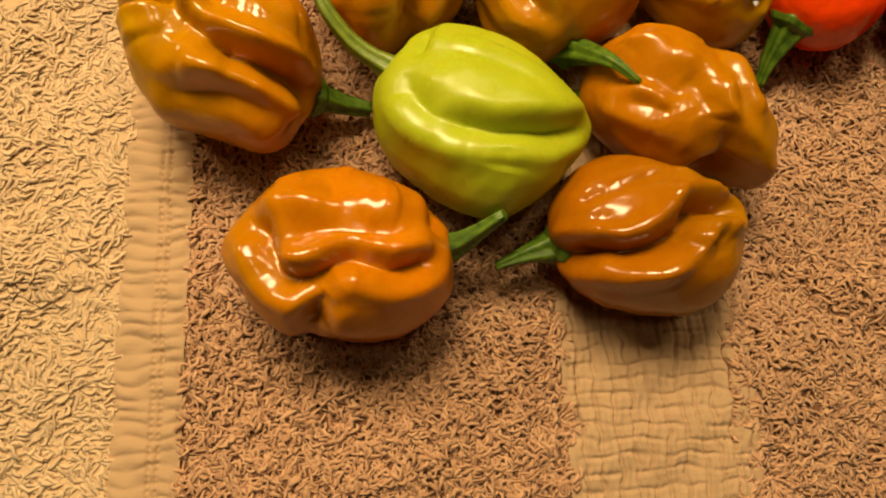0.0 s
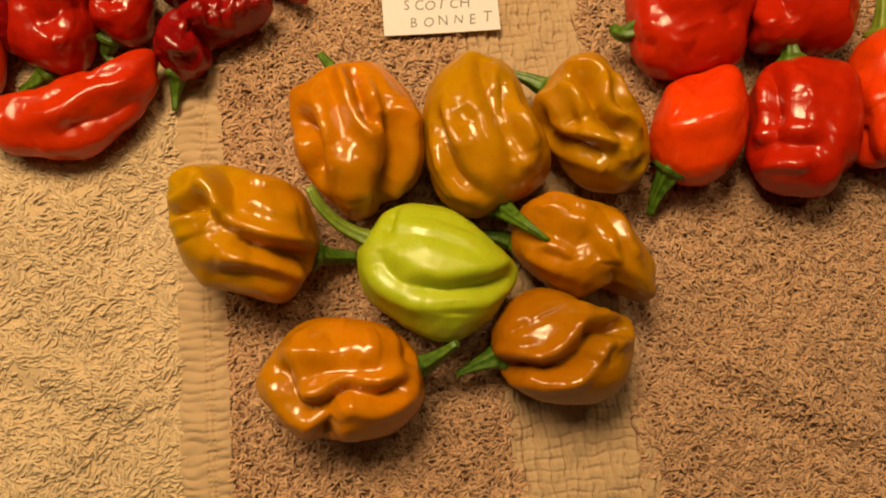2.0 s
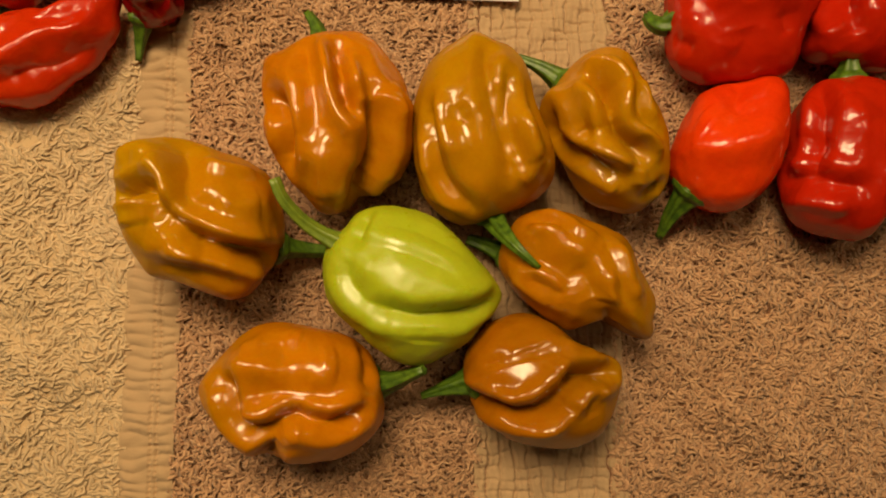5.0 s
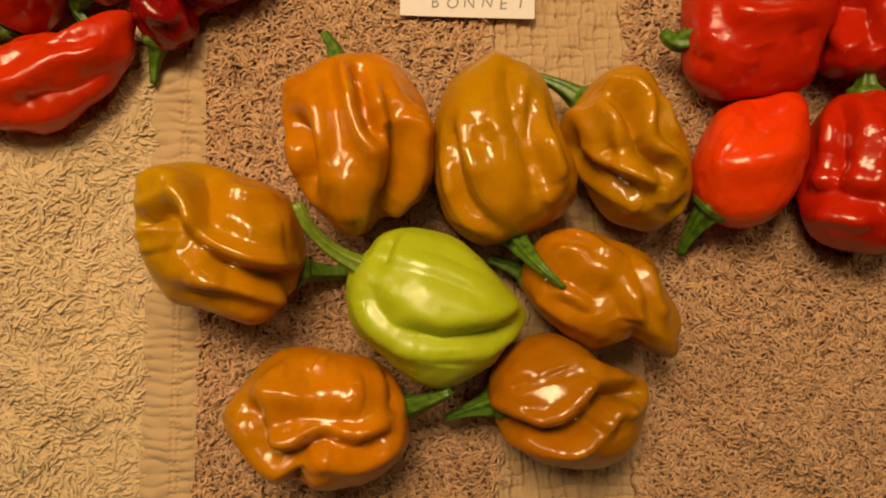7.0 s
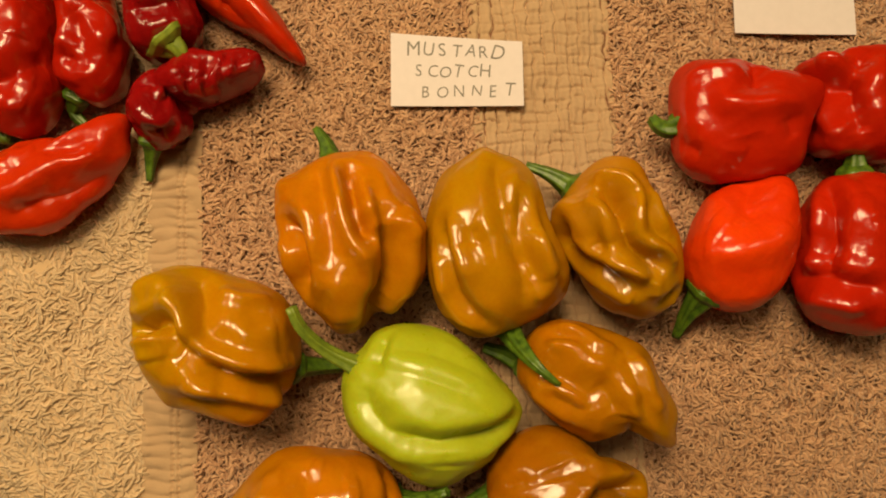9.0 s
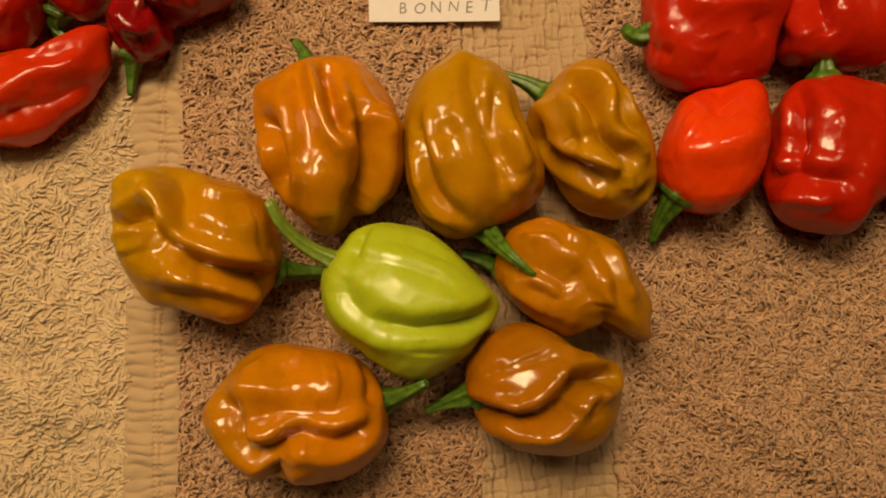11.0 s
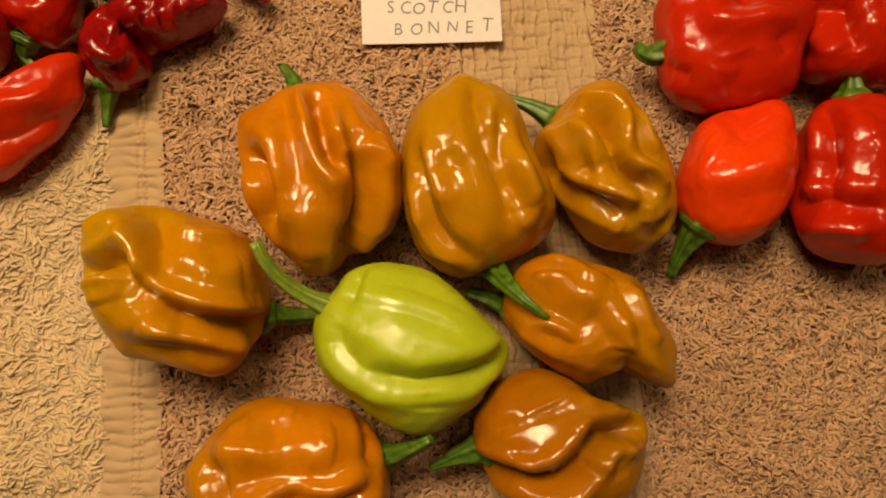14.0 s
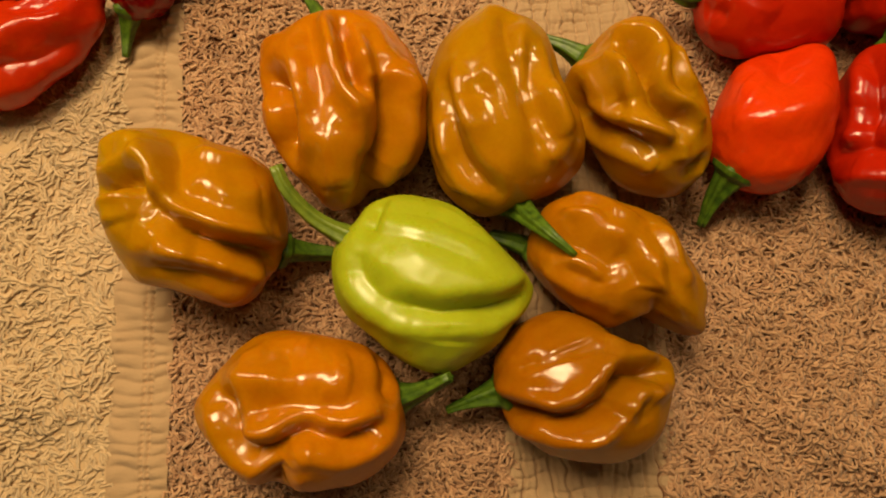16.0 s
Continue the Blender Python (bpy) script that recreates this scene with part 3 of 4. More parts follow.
pepper("scotch_bonnet_pepper", (-71.5, 12.9), 161.8, 37,
       plan=[22.4, 21.1, 20.1, 19.9, 19.7, 19.6, 19.9, 19.2, 19.2, 20, 22.2, 25.2, 25.7, 24.4, 23.9, 23.6, 23.1, 22.8, 22.5, 22.1, 21.3, 20.3, 19.5, 19.6, 20.4, 22.1, 23.7, 25.3, 26.1, 25.1],
       folds=[(-4.2, 2.3, [(18.4, 2), (15.2, 0.4), (12.6, -1.3), (9.8, -2.7), (7.3, -2.6)]),
              (-3, 3, [(7, -2.6), (4.3, 0.5), (0.7, 2.7), (-4.4, 4.5), (-9.5, 5.7)]),
              (-4, 3, [(-7.7, 5.4), (-14.8, 5.6), (-21.3, 4.8), (-25.8, 3.3)]),
              (-2.2, 4, [(6.9, -15.7), (2.4, -11.8), (0.1, -5.9), (-2.4, -2.1), (-7, -0.9)]),
              (-1.2, 5, [(6.6, 5.2), (1.2, 6)]),
              (-1.2, 4, [(1.1, 16.1), (-9.8, 13.8), (-18.1, 13.4)]),
              (-1.5, 4, [(-23.8, 7.3), (-21.6, 13.4)])],
       ridges=[(2, 5.5, [(20.8, -6), (19.2, -8.8), (15.6, -11.1), (10.3, -9.8)]),
               (2.6, 4, [(10.3, -9.8), (5.2, -5), (1.4, -0)]),
               (2.2, 3.4, [(1.4, -0), (-5.7, 1.7), (-13.1, 2.4), (-20.6, -0.1)]),
               (1.2, 3, [(0, -13.6), (-6.1, -13.8), (-12.3, -15.9)]),
               (1.2, 6, [(-8.7, -4.3), (-17.3, -7.8)]),
               (1.8, 5.5, [(12.8, 2), (10.1, 8.3)]),
               (1.4, 4, [(0.1, 10.2), (-4.5, 10.2), (-9.5, 9.3)]),
               (0.9, 3, [(-14.6, 9.6), (-22.5, 8.6)])],
       stem=[(-23.9, -0.0, 10), (-29.1, -1.5, 6.5), (-34.8, -3.1, 4)], girth=(2.8, 1.8),
       skin=olive, knobs=0.5, label="glossy mustard pepper with an olive-yellow hooked lobe",
       group="mustard peppers", lift=0)
pepper("scotch_bonnet_pepper", (-32.7, 40.6), -74.0, 38,
       plan=[21.3, 22.7, 22.8, 22.9, 22.7, 21.8, 21, 20.6, 20.8, 21.5, 22.5, 23.8, 25.1, 26.2, 26.2, 25.7, 25.3, 25.7, 27.2, 24.4, 21.8, 20.5, 21.2, 21.2, 20.8, 20.9, 22.3, 23.9, 26.4, 24.8],
       folds=[(-4.2, 2.6, [(-17.3, 4.6), (-11.8, 4.5), (-6, 4), (-1.7, 3.9), (3.4, 4.7)]),
              (-1.3, 3, [(-19, -2.9), (-12.5, -3.7), (-5.1, -4.3), (5.6, -5.4)]),
              (-3.6, 3.5, [(-9, -15.6), (-4.5, -14), (1.8, -14), (9.7, -16.2)]),
              (-5.2, 4.2, [(0.9, 10.1), (6.7, 10.1), (12.1, 9.1), (17, 6.5), (19.7, 3.3)]),
              (-3, 3.2, [(22.6, -0.8), (21.2, -0.8), (19.6, 3.1)]),
              (-1, 3, [(-17.5, 8.3), (-11.7, 8.8), (-4.7, 10.4)])],
       ridges=[(1.7, 3, [(-17.4, 1.2), (-9.6, 1.5), (-2.8, 0.6), (3.2, 1.4), (8.7, 3.3)]),
               (1.2, 4.5, [(-10.5, -8.2), (-3, -7.7), (4.6, -10.5)]),
               (1.2, 3, [(-10.3, 6.9), (-2.9, 6.8), (2.9, 8.3), (8.1, 7.1)]),
               (1.4, 3, [(0.1, 11.8), (2, 15.4), (6.2, 16.3)]),
               (1, 3, [(-3.3, 16.2), (3.6, 19.2)]),
               (1.3, 6, [(10, -6.7), (15.5, -7.5), (21.5, -7.6)])],
       stem=[(-27.6, -0.0, 11), (-32.8, -0.1, 10), (-38.4, -1.6, 8.5)], girth=(2.8, 1.2),
       skin=orange, knobs=0.5, label="orange-brown wrinkled pepper with a short upright green stem",
       group="mustard peppers", lift=0)
pepper("scotch_bonnet_pepper", (8.1, 38.6), 97.1, 39,
       plan=[28.6, 27.1, 26, 24.2, 22.4, 21.2, 20.5, 20, 20.3, 21.3, 23, 24.7, 25.8, 26.8, 26.2, 24.6, 23.7, 24.1, 24.3, 23.7, 22.1, 19.6, 17.2, 16.4, 16.4, 17.6, 19.9, 22.8, 25.2, 26.3],
       folds=[(-2, 3.2, [(20.1, -1.3), (13.7, -1), (7.1, -0.9), (0.9, -1.5), (-6, -2.6), (-14.8, -5)]),
              (-2.4, 3, [(10.9, -6.2), (3.7, -5.5), (-4, -5.6), (-12.2, -7.5)]),
              (-0.9, 4, [(3.8, 8.1), (-1.1, 8.3)]),
              (-2.4, 3.5, [(5, 15.2), (-2.1, 15.5), (-9.8, 15.2), (-16.5, 12.7), (-22.4, 7.7)]),
              (-1, 3, [(-12.1, 20.9), (-18.9, 17.3), (-24, 11)])],
       ridges=[(0.9, 2, [(-8.4, -4.8), (-12.8, -5.8), (-17.4, -7.8)]),
               (1.6, 4, [(0.6, -8.1), (-5.7, -9.4), (-11.4, -11.5)]),
               (1.3, 4, [(7.2, 12), (1.7, 12.4), (-4.7, 11.6), (-9.2, 9.9)]),
               (0.8, 4, [(6.2, 6.7), (0.6, 3)]),
               (1.1, 3, [(-2.2, 17.3), (-12.2, 17.4)]),
               (0.9, 4, [(15.3, -3.9), (6.9, -3.9)])],
       stem=[(-24.0, 0.0, 17), (-29.5, -1.7, 25), (-35.0, -4.6, 31), (-40.5, -9.4, 31)], girth=(2.7, 0.7),
       skin=mustard, knobs=0.5, label="large smooth mustard-yellow pepper with its stem tucked under",
       group="mustard peppers", lift=0)
pepper("scotch_bonnet_pepper", (44.1, 40.0), -52.4, 35,
       plan=[24, 22.1, 19.8, 18, 16.7, 15.8, 15.2, 14.8, 15.3, 16.7, 20.4, 23.4, 24.5, 23.6, 22.2, 20.8, 20.1, 21.2, 19.7, 17.5, 15.8, 14.7, 14.6, 15.4, 16.9, 18.5, 20.1, 21.9, 23.7, 24.5],
       folds=[(-3.8, 2.6, [(-12.3, 0.3), (-7.7, 0.5), (-3, -2.1), (1, -3.9), (5.5, -3.3), (10.4, -1.2)]),
              (-2, 4.5, [(-14.5, 1.4), (-10, 2), (-7, 1.3)]),
              (-2.8, 3.2, [(-13.3, -12), (-9.2, -13.4), (-2.6, -13.8), (3.5, -13.2), (11.1, -9.5)]),
              (-1.2, 2.5, [(-9.2, 9.7), (-3.4, 6.7), (2.5, 5), (7.5, 5.4)]),
              (-1.6, 3, [(10.6, -2.7), (12.8, -2.9)]),
              (-2, 2.5, [(20.7, -0.7), (21.1, -4.3)]),
              (-1, 3, [(-4.5, -9.1), (-0.1, -9.4)])],
       ridges=[(2.4, 3, [(-17.4, 2.5), (-14.3, 5.2), (-9.9, 7.1), (-5.7, 6.5), (-3.2, 1.7)]),
               (2.2, 2.8, [(-3.2, 1.7), (-0.1, -1.4), (3.8, -1.3), (7.8, 1.9), (12.4, 2.6)]),
               (1.9, 4, [(-14.3, -4.1), (-11.7, -2.2), (-5.4, -3.6), (-0.9, -5.3)]),
               (1.6, 3, [(-0.7, -9.7), (3.5, -9.2), (7.7, -7.2), (10.6, -5.2)]),
               (1, 2.5, [(-4.7, 10.7), (1.2, 7.5), (5.3, 7.4)]),
               (1.1, 4, [(9.8, -12.3), (14.2, -11.8)]),
               (1, 2.5, [(13.5, -3.7), (17.2, -6)])],
       stem=[(-21.5, 0.0, 13), (-27.6, -2.0, 12.5), (-34.3, -5.6, 12)], girth=(3.0, 1.1),
       skin=mustard, knobs=0.5, label="small mustard pepper with deep winding folds and thin stem",
       group="mustard peppers", lift=0)
pepper("scotch_bonnet_pepper", (35.2, -1.7), -17.9, 34,
       plan=[23.1, 20.1, 18.2, 17.5, 17.5, 17.4, 16.4, 15.8, 15.9, 17, 18.8, 20.7, 22.2, 23.3, 23.1, 22.6, 21.7, 19.4, 17.4, 16.2, 15.3, 14.9, 14.5, 14.6, 13.9, 13.2, 13.3, 15.2, 26, 24.8],
       folds=[(-6.5, 4.6, [(13, -18.3), (11.6, -13.7), (10.3, -10.4)]),
              (-1, 2.5, [(-17.2, 9.2), (-12, 10.2), (-7, 7.6)]),
              (-1.2, 4.5, [(-18.1, -0.6), (-12.6, -0.9), (-5.9, -3.2), (-2.8, -7.2)]),
              (-0.6, 2.5, [(-13.9, -6.1), (-8.8, -7.1), (-4, -7.9)]),
              (-1.6, 5, [(-3.8, 1.1), (0.8, -1.7), (3.9, -5.4)]),
              (-1.2, 3, [(2.4, 9.1), (6.5, 3.6), (9.2, -0.2), (11.5, -4.5)])],
       ridges=[(1.5, 3, [(-16.8, 5.6), (-14.4, 7.4), (-8, 8.2)]),
               (1.3, 3, [(-15.3, 12.8), (-8.7, 11.8), (-5.2, 10.3), (-0.3, 10)]),
               (0.8, 3, [(-7.2, 5.6), (-4.2, 4.9), (-3.1, 2.9)]),
               (0.7, 2.5, [(-13.8, -3.7), (-10, -4.2), (-5.5, -5.8)]),
               (0.9, 3.5, [(-17.3, -7.1), (-13.9, -8.4), (-6.2, -10.8)]),
               (1.6, 4, [(6, 1.9), (5.6, -2.2), (7.8, -5.1)]),
               (1.4, 3.5, [(5.3, 9.8), (7.8, 5.7), (10.4, 1.8), (14.4, -2)])],
       stem=[(-21.0, 0.0, 9), (-26.4, 1.0, 6), (-32.0, 1.3, 4)], girth=(2.8, 1.6),
       skin=amber, knobs=0.5, label="brownish mustard pepper with a hollow end and bent stem",
       group="mustard peppers", lift=0)
pepper("scotch_bonnet_pepper", (24.0, -31.6), 3.8, 34,
       plan=[23.7, 23.1, 19.4, 15.7, 15.7, 16.4, 17.4, 18.2, 18.9, 19.6, 20.2, 20.7, 20.8, 20.8, 20.3, 19.6, 19, 18.4, 18, 17.5, 17.6, 17.3, 17.6, 18.4, 19.6, 21.2, 22.7, 23, 23, 23],
       folds=[(-4, 3.2, [(-19.4, -3.2), (-15.9, -4.8), (-10.5, -6.5), (-4.9, -6.7), (0.6, -4.9), (4.7, -2.1), (7.5, 1.6)]),
              (-5, 2.6, [(7.2, 1), (10, 2.8), (14.3, 2.6), (19.6, 2.4)]),
              (-1.0, 9, [(-2.9, 10.7), (-1.8, 7.5)]),
              (-1.3, 3, [(4.5, -3.6), (6.6, -7)]),
              (-1, 3, [(10.9, -4.2), (11.8, -8.5)]),
              (-0.6, 2, [(-15.2, 6.5), (-11, 7.9)]),
              (-0.5, 2, [(-12.2, 1), (-6.7, -0.5)])],
       ridges=[(1.6, 4, [(4.9, 10.1), (9, 8.1), (13.7, 7.3)]),
               (1, 4, [(6, 5.9), (3.5, 3.5)]),
               (1.2, 4, [(-11.8, -1), (-7.7, -2.8), (-3.9, -1.8), (-0.1, 1.2)]),
               (1.6, 3, [(-14.8, -6.2), (-10.8, -7.8), (-6.3, -9.3), (2.4, -9.8)]),
               (1, 3, [(5.7, -2.2), (9.4, -6)]),
               (1.1, 4, [(13.9, -1.2), (16.1, -2.3)])],
       stem=[(-19.2, -0.0, 12), (-25.0, -1.2, 12), (-32.4, -3.2, 11)], girth=(3.3, 0.9),
       skin=brown, knobs=0.5, label="rust-brown glossy pepper with a curled notch and green stem",
       group="mustard peppers", lift=0)
pepper("scotch_bonnet_pepper", (-42.9, -35.7), -174.3, 36,
       plan=[25.1, 23.1, 22.1, 21.3, 20.5, 17.5, 17.5, 18.1, 19, 19.9, 21.3, 22.4, 23.4, 24.8, 24.8, 23.5, 23, 22.5, 21.4, 20.4, 19.4, 18.8, 18.9, 19.7, 21, 21.8, 22.2, 22.8, 24, 25.5],
       folds=[(-3.8, 3.2, [(-18.9, 5.1), (-13.2, 7.4), (-7.7, 6.4), (-3.6, 4.4), (0.3, 5), (4.1, 6.4), (8.8, 6.9)]),
              (-1.9, 4.5, [(10.2, -2.2), (3.2, -2.4), (-4.2, -1.6), (-12.2, 0.6)]),
              (-3, 3.5, [(17.3, -7.1), (15.5, -3.6), (14.9, 0.4), (13.1, 4.8), (9.8, 7.5)]),
              (-2, 3.2, [(7, 15.2), (5.1, 11.9), (3.2, 10.3)]),
              (-0.8, 4, [(0.7, -15.1), (-0.9, -8.9)]),
              (-1.2, 3, [(-20, -11), (-20.9, -6.1), (-20.6, -1.2)])],
       ridges=[(1.2, 3.5, [(-4.8, 1.4), (-13.4, 3), (-19.4, 2.5)]),
               (1.6, 4, [(10.2, 2.4), (5.1, 3.2), (1.3, 2.4)]),
               (1.2, 4, [(12.7, -9.9), (7.2, -9), (1.5, -7)]),
               (0.8, 4, [(-7, -5.5), (-12.8, -3.5)]),
               (1, 4, [(10.7, -13.3), (5.5, -14.7)]),
               (0.8, 4, [(-1.6, -16), (-4.6, -14.3)]),
               (0.9, 5, [(-9.3, -9.2), (-13.1, -8.7)]),
               (1.2, 3, [(1.3, 7.6), (-4.5, 6.7), (-12.8, 8.7)])],
       stem=[(-22.4, -0.0, 14), (-27.8, -1.1, 18), (-35.9, -4.1, 25)], girth=(3.5, 1.2),
       skin=orange, knobs=0.5, label="bright orange squat pepper folded open at one end",
       group="mustard peppers", lift=0)
pepper("red_pepper", (84.2, 74.7), 1.0, 31,
       plan=[20.8, 24.1, 27.1, 23.4, 19.8, 17.1, 17.5, 18.1, 19.1, 20.3, 22.6, 25.1, 24.6, 23.1, 21.8, 21.3, 21.5, 22.2, 21.8, 21.3, 20.3, 18.7, 17.9, 17.9, 18.4, 19.9, 21.0, 20.2, 19.2, 19.3],
       folds=[(-2.2, 4, [(1.4, 15.4), (-0.2, 10.8), (-2.4, 6.6)]),
              (-1.2, 6, [(-5.7, -8.1), (-4.1, -12.3), (-6.9, -15.6)]),
              (-1, 4, [(6.4, -2.6), (8.3, -8.5)]),
              (-1.2, 4, [(-20.7, -6.8), (-16.7, -11.5)])],
       ridges=[(1.6, 4, [(-11, 4.9), (-8.8, 1.7), (-1.2, 0.7), (10.3, 1)]),
               (0.8, 3, [(-19.1, 11.8), (-14.6, 13.4), (-5.3, 12.5)])],
       stem=[(-19.4, 0.0, 16), (-22.7, -0.7, 15), (-24.9, 1.2, 13), (-26.1, 3.7, 12)], girth=(3.0, 1.6),
       skin=red, knobs=0.6, label="large bright red blocky pepper with a hooked green stem",
       group="red peppers", lift=0)
pepper("red_pepper", (81.9, 37.5), 50.0, 28,
       plan=[24.5, 23.9, 21.4, 19.8, 19.0, 17.8, 17.4, 16.2, 15.8, 15.7, 16.2, 16.9, 17.9, 18.5, 19.2, 19.8, 20.1, 20.0, 19.6, 18.6, 17.2, 16.1, 15.2, 14.9, 15.0, 15.2, 16.2, 17.0, 18.8, 21.0],
       folds=[(-2, 6, [(15.4, 10.6), (7.2, 9.7), (4.7, 4.5)])],
       ridges=[(1.2, 6, [(-10.1, 10.2), (-7.4, 4.4), (0.2, -1.4), (7.8, -1.8)]),
               (0.8, 6, [(-2.4, 12.8), (-2.8, 9.1)])],
       stem=[(-19.2, -0.0, 12), (-25.7, -0.9, 8), (-31.9, -3.2, 4)], girth=(3.4, 1.1),
       skin=orangered, knobs=0.6, label="small orange-red pointed pepper with a tapering green stem",
       group="red peppers", lift=0)
pepper("red_pepper", (116.8, 34.2), -93.0, 31,
       plan=[23.6, 23.7, 21.1, 19.9, 19.4, 18.3, 18.1, 18.0, 18.7, 20.1, 22.2, 25.0, 26.2, 25.6, 25.2, 25.0, 24.3, 24.4, 22.6, 20.6, 18.4, 17.4, 17.1, 17.6, 19.0, 20.8, 23.4, 24.3, 23.7, 23.4],
       folds=[(-2.6, 3.2, [(-18.3, -11.8), (-7.2, -13.7), (1.1, -14.9), (6.3, -15.9)]),
              (-2.4, 3.5, [(7.3, -20.5), (8.9, -16.3), (10.7, -11.2), (11.4, -4)])],
       ridges=[(1.2, 4, [(-16.8, -13.5), (-4, -15.7)]),
               (1.2, 4, [(13.4, -17.5), (14.8, -14.1), (16.4, -6.9)]),
               (0.8, 5, [(-15.2, -7.6), (-6.9, -5.6)])],
       stem=[(-26.8, 0.0, 15), (-29.9, -0.4, 16), (-33.9, -0.6, 17)], girth=(3.0, 1.6),
       skin=red, knobs=0.8, label="bright red pepper with bumpy skirt and upright stem",
       group="red peppers", lift=0)
pepper("red_pepper", (125.6, 79.5), -149.0, 30,
       plan=[23.2, 21.9, 18.8, 17.7, 17, 17, 17.6, 18.3, 19.4, 19, 18.9, 18.4, 18.1, 17.6, 17.9, 17.9, 18.1, 18.5, 18, 18.4, 18.3, 18.3, 19.1, 19.2, 22.7, 25.9, 19.6, 18.8, 18.3, 19.4],
       folds=[(-3, 4, [(1.8, -15.9), (9, -11.9), (13.1, -12.7)]),
              (-3, 4, [(10.8, -10), (14.4, -3.4), (16.3, 3.5)])],
       ridges=[(1.5, 5, [(11.5, -20.4), (6.7, -17)]),
               (1.5, 5, [(17, -6.7), (18.7, 1.2)])],
       stem=[], girth=(0, 0),
       skin=red, knobs=0.6, label="bright red pepper lying behind the blocky red one",
       group="red peppers", lift=0)
pepper("red_pepper", (152.7, 42.3), -92.4, 31,
       plan=[21.3, 19.9, 19.3, 17.1, 15.9, 15.5, 15.2, 14.8, 14.9, 15.8, 17.7, 20.7, 22.2, 25.1, 25.6, 26.0, 24.9, 23.5, 21.5, 17.7, 15.2, 14.0, 13.7, 14.1, 15.1, 17.4, 22.4, 26.4, 26.4, 23.2],
       folds=[(-3, 5, [(8.6, -22.8), (17.2, -18.7), (23.7, -14.2)]),
              (1.5, 6, [(-8.4, -13.1), (4.7, -12.9)])],
       stem=[(-26.9, -0.0, 14), (-32.6, -0.0, 16), (-40.9, 0.1, 18)], girth=(3.4, 1.8),
       skin=orangered, knobs=0.6, label="orange-red pepper with a tall pale green stem",
       group="red peppers", lift=0)
pepper("chilli_pepper", (-128.7, 60.6), 38.6, 21,
       plan=[33.7, 19.0, 15.9, 13.9, 12.9, 12.1, 11.7, 11.8, 12.7, 14.5, 19.1, 28.0, 30.0, 27.8, 24.2, 21.1, 18.3, 16.8, 15.5, 15.0, 15.0, 14.7, 15.0, 15.4, 16.0, 17.4, 20.1, 23.7, 27.9, 32.0],
       folds=[(-1.6, 4, [(-6.6, -9), (1.8, -10.5), (9.3, -13.2), (19.4, -13.2)]),
              (-1.2, 3.5, [(12.5, 0.6), (16.4, -1.9), (20.8, -4.5)])],
       ridges=[(1.4, 4, [(-7.6, 0.4), (-1.1, -3.2), (11, -4), (17.4, -7.5), (22.5, -7.1), (27.1, -4.8)]),
               (0.8, 4, [(2.2, 6.2), (9.7, 3.2)])],
       stem=[], girth=(0, 0),
       skin=chilli, knobs=1, label="long curved bright red chilli lying on the towel",
       group="dark red chillies", lift=0)
pepper("chilli_pepper", (-87.7, 87.0), 63.3, 23,
       plan=[13.5, 10.6, 9.1, 8.5, 8.3, 8.5, 8.9, 9.3, 10.1, 11.4, 12.3, 13.5, 15.0, 15.6, 16.1, 16.2, 15.7, 14.8, 13.2, 11.4, 8.6, 6.3, 6.8, 7.9, 13.2, 18.9, 28.5, 26.5, 22.3, 17.5],
       folds=[(-3.6, 3.5, [(-1.7, -8.2), (-3.4, -5.9), (-5.4, -2)]),
              (-1.2, 2, [(6.6, -6.8), (1.8, -8.2)]),
              (-1.4, 2, [(12.8, -10.2), (3.3, -11.3)]),
              (-1.4, 2, [(16.5, -12.7), (6.6, -14.7)]),
              (-1.3, 2, [(19.7, -14.9), (11.6, -17.4)]),
              (-1.2, 2.5, [(-12.5, -3.8), (-7.9, -8.1)]),
              (-1, 2.5, [(-2, 6.2), (-0.5, -1.8)])],
       ridges=[(1.2, 2, [(6.6, -3.8), (0.4, -5.7)]),
               (1.2, 2, [(9.9, -8.8), (2.3, -9.9)]),
               (1.1, 2, [(15.1, -11.2), (4.8, -13.3)]),
               (1, 2, [(18.1, -14), (9.1, -16)]),
               (1, 2, [(20.6, -16.7), (14.3, -19)]),
               (1.3, 3, [(-7.1, 1.8), (-8.8, -2.7), (-8.4, -6.4)])],
       stem=[(-15.7, -0.0, 7), (-20.3, -0.5, 4), (-25.9, -2.4, 2.5)], girth=(2.6, 0.9),
       skin=dark, knobs=2, label="dark red shrivelled chilli with a tapering tail",
       group="dark red chillies", lift=0)
pepper("chilli_pepper", (-92.0, 117.1), 111.4, 29,
       plan=[22.9, 21.6, 17.6, 14.9, 12.1, 10.6, 9.8, 9.6, 10.0, 10.8, 12.5, 14.9, 18.3, 20.3, 20.8, 19.9, 19.1, 17.9, 15.8, 13.2, 11.7, 10.5, 10.0, 9.9, 10.6, 12.4, 15.6, 19.3, 22.8, 24.0],
       folds=[(-1.6, 4, [(-9.5, -8.8), (-10.2, -1.2), (-8.8, 5)]),
              (-1, 3, [(-2.8, -9.3), (-5.3, -2.7)])],
       ridges=[(1, 4, [(-13, 3.2), (-14.4, -5.9)]),
               (1, 3, [(-6.9, -1.7), (-9.4, -6.1)])],
       stem=[(-19.3, 0.0, 21), (-22.7, -1.5, 20), (-26.8, -0.9, 16)], girth=(3.8, 1.3),
       skin=dark, knobs=1.2, label="dark red chilli with a pale yellow-green stem",
       group="dark red chillies", lift=0)
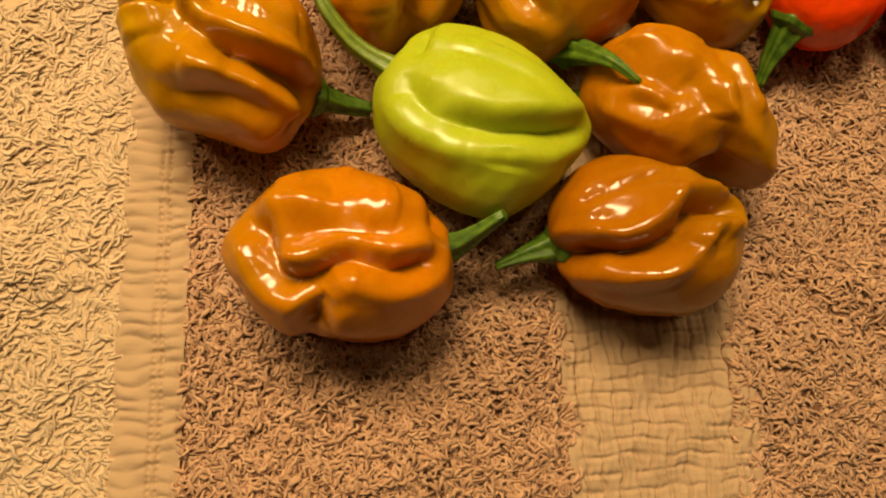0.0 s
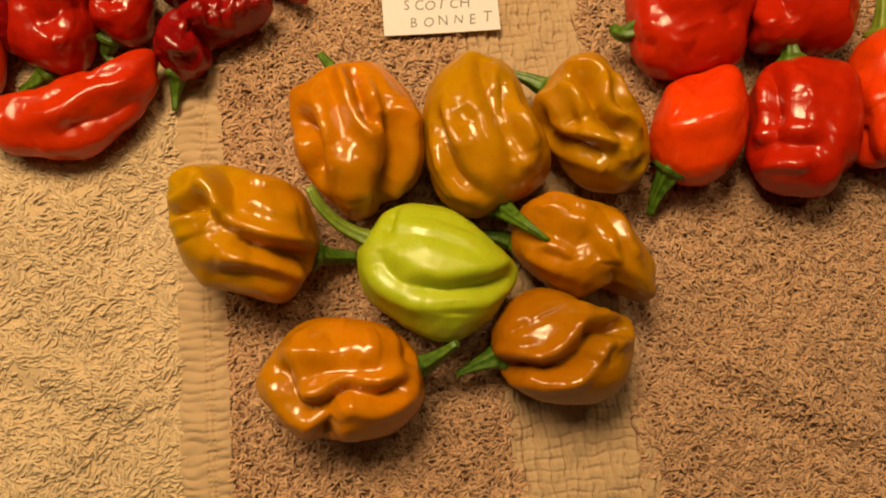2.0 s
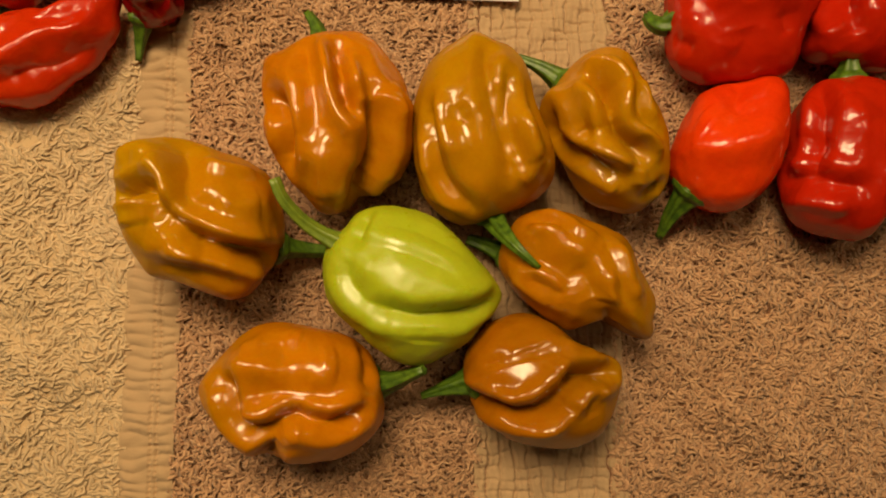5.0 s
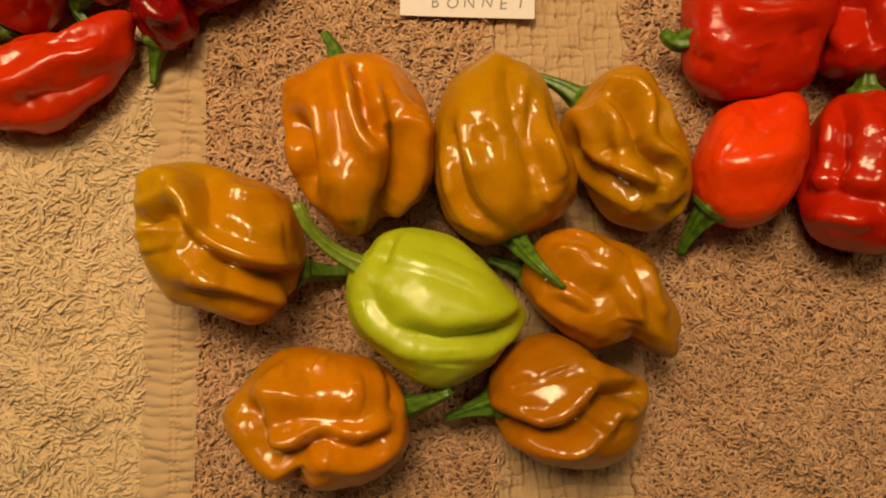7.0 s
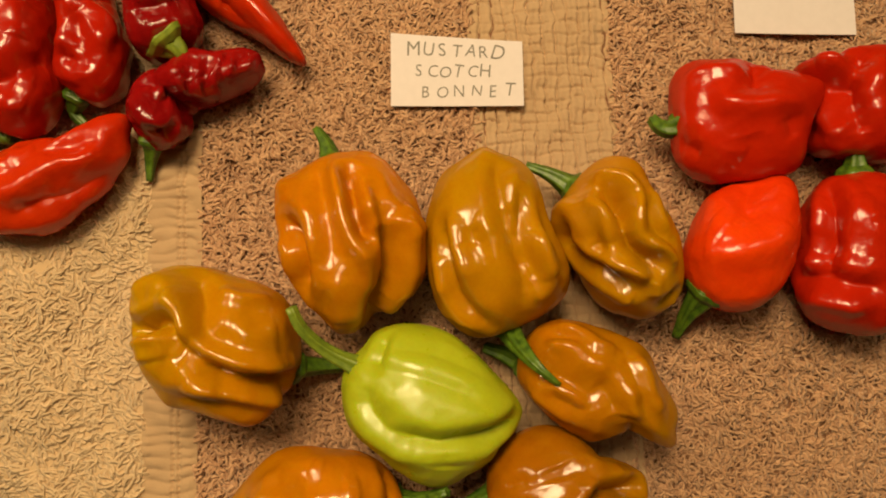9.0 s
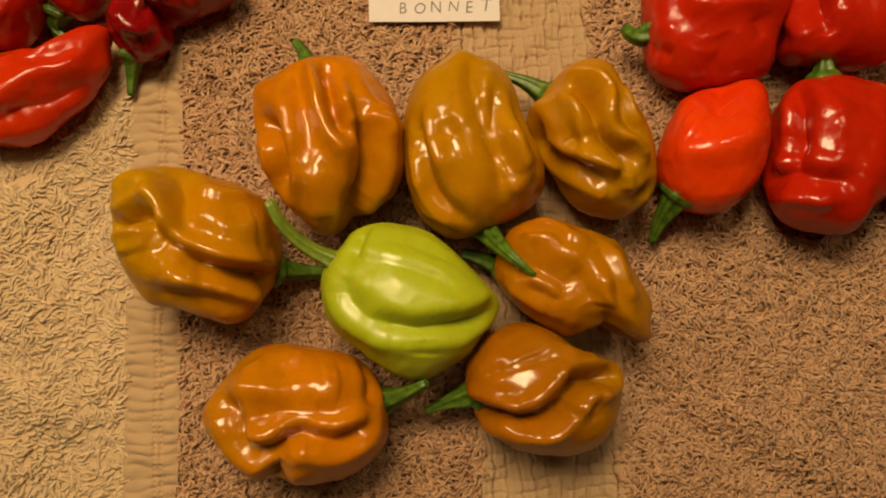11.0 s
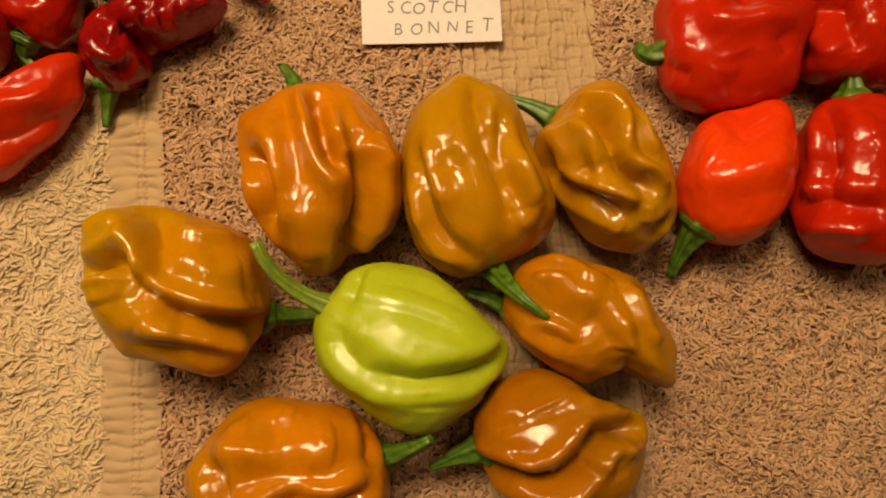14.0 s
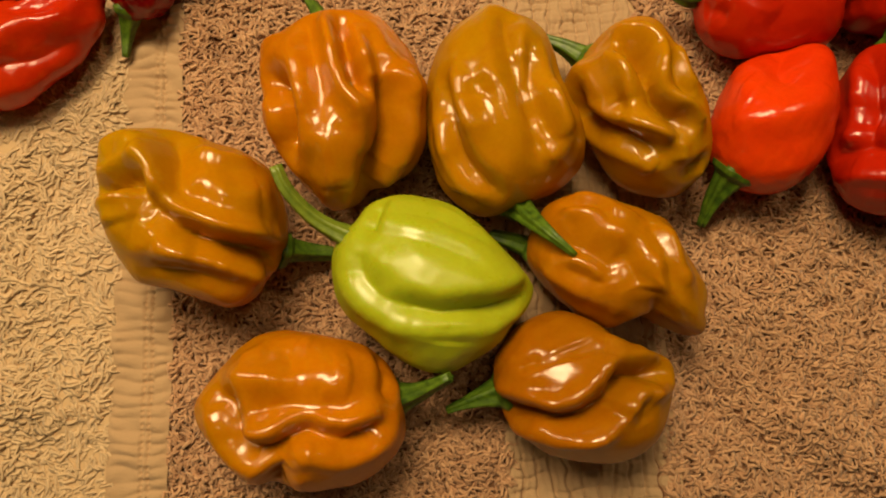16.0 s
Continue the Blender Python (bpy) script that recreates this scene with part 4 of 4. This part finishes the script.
pepper("chilli_pepper", (-69.2, 119.3), -46.6, 20,
       plan=[30.5, 20.2, 13.5, 10.4, 9.0, 8.4, 8.2, 8.4, 9.0, 10.2, 11.8, 14.2, 18.8, 22.1, 24.4, 24.1, 22.8, 18.9, 15.4, 13.3, 11.0, 9.7, 8.9, 8.6, 8.6, 8.9, 9.7, 11.2, 13.7, 18.7],
       folds=[(-0.8, 3, [(2.6, -5.6), (12.7, -4.7)])],
       ridges=[(1, 4, [(-3.1, -1.6), (7.7, -0.4), (19.6, -0.4)])],
       stem=[], girth=(0, 0),
       skin=chilli, knobs=0.8, label="long pointed orange-red chilli",
       group="dark red chillies", lift=0)
pepper("chilli_pepper", (-111.0, 107.3), 70.8, 26,
       plan=[12.6, 18.3, 27.9, 28.9, 25.1, 17.4, 12.3, 10.0, 8.8, 8.2, 8.1, 8.5, 9.3, 12.3, 18.0, 20.1, 22.1, 23.6, 22.4, 19.3, 15.8, 13.1, 10.9, 9.5, 8.7, 8.4, 8.2, 8.3, 8.9, 9.9],
       folds=[(-1.6, 3.5, [(-1.3, -0.5), (-8.3, -4.6), (-14.8, -7.9)]),
              (-1.6, 3, [(-13.6, 0.3), (-13.5, -4.4)])],
       ridges=[(1.2, 4, [(4.9, -2.7), (0.7, -8.1), (-6.1, -9.8)]),
               (1, 3, [(5.5, 6.1), (-0.1, 0.1)]),
               (0.8, 3, [(-9.7, -4.5), (-16.1, -9.1)])],
       stem=[(-20.8, -0.0, 7), (-24.6, 1.0, 4), (-27.7, -4.6, 3)], girth=(2.6, 1.2),
       skin=red2, knobs=1, label="bright red bent chilli with a thin curled stem",
       group="dark red chillies", lift=0)
pepper("chilli_pepper", (-132.2, 102.1), 76.7, 29,
       plan=[25.8, 34.4, 35.6, 31.1, 24.0, 18.3, 16.1, 15.0, 14.6, 14.9, 15.4, 16.5, 18.6, 22.5, 24.4, 26.6, 27.9, 27.7, 25.0, 20.3, 16.0, 13.3, 11.8, 10.9, 10.6, 10.8, 11.3, 12.4, 14.3, 18.0],
       folds=[(-2.2, 5, [(-16.4, -4.1), (-11.1, -10.3), (-6.6, -13)])],
       ridges=[(1.2, 5, [(9.9, -2.9), (-1.8, -5.9)]),
               (1, 3.5, [(-11.8, -9.5), (-12.3, -13.1)]),
               (1.2, 4, [(-19.4, -8.2), (-19.1, -12.3)])],
       stem=[(-26.7, 0.0, 9), (-29.7, 3.3, 8), (-32.3, 8.6, 6)], girth=(3.2, 1.4),
       skin=red2, knobs=1.2, label="deep red bulky chilli with a short green stem",
       group="dark red chillies", lift=0)
pepper("chilli_pepper", (-162.9, 92.4), -89.1, 27,
       plan=[32.5, 27.0, 22.6, 17.9, 15.1, 13.0, 11.9, 11.5, 11.5, 12.1, 13.3, 15.0, 18.1, 24.3, 28.7, 30.8, 30.5, 24.3, 18.7, 15.8, 14.2, 12.7, 12.0, 11.9, 12.3, 13.3, 15.2, 18.5, 21.7, 27.8],
       folds=[(-1.5, 4, [(-14.5, 8.6), (3.8, 10.3), (21.2, 11.1)]),
              (1.5, 4, [(-10.1, 5.9), (12.3, 7.5)])],
       stem=[], girth=(0, 0),
       skin=chilli, knobs=0.8, label="straight bright red chilli at the edge of the heap",
       group="dark red chillies", lift=0)
pepper("chilli_pepper", (-148.5, 99.5), 80.7, 22,
       plan=[18.1, 16.8, 11.2, 7.7, 5.6, 4.6, 4.0, 3.7, 3.6, 3.7, 3.9, 4.4, 5.2, 6.6, 9.4, 14.3, 13.8, 9.6, 6.6, 5.2, 4.3, 3.8, 3.6, 3.5, 3.6, 3.8, 4.3, 5.3, 7.1, 10.6],
       folds=[(-1.2, 3, [(9.9, -1.0), (-5.9, -5.0)])],
       stem=[], girth=(0, 0),
       skin=dark, knobs=1.2, label="thin dark maroon chilli between two brighter ones",
       group="dark red chillies", lift=0)
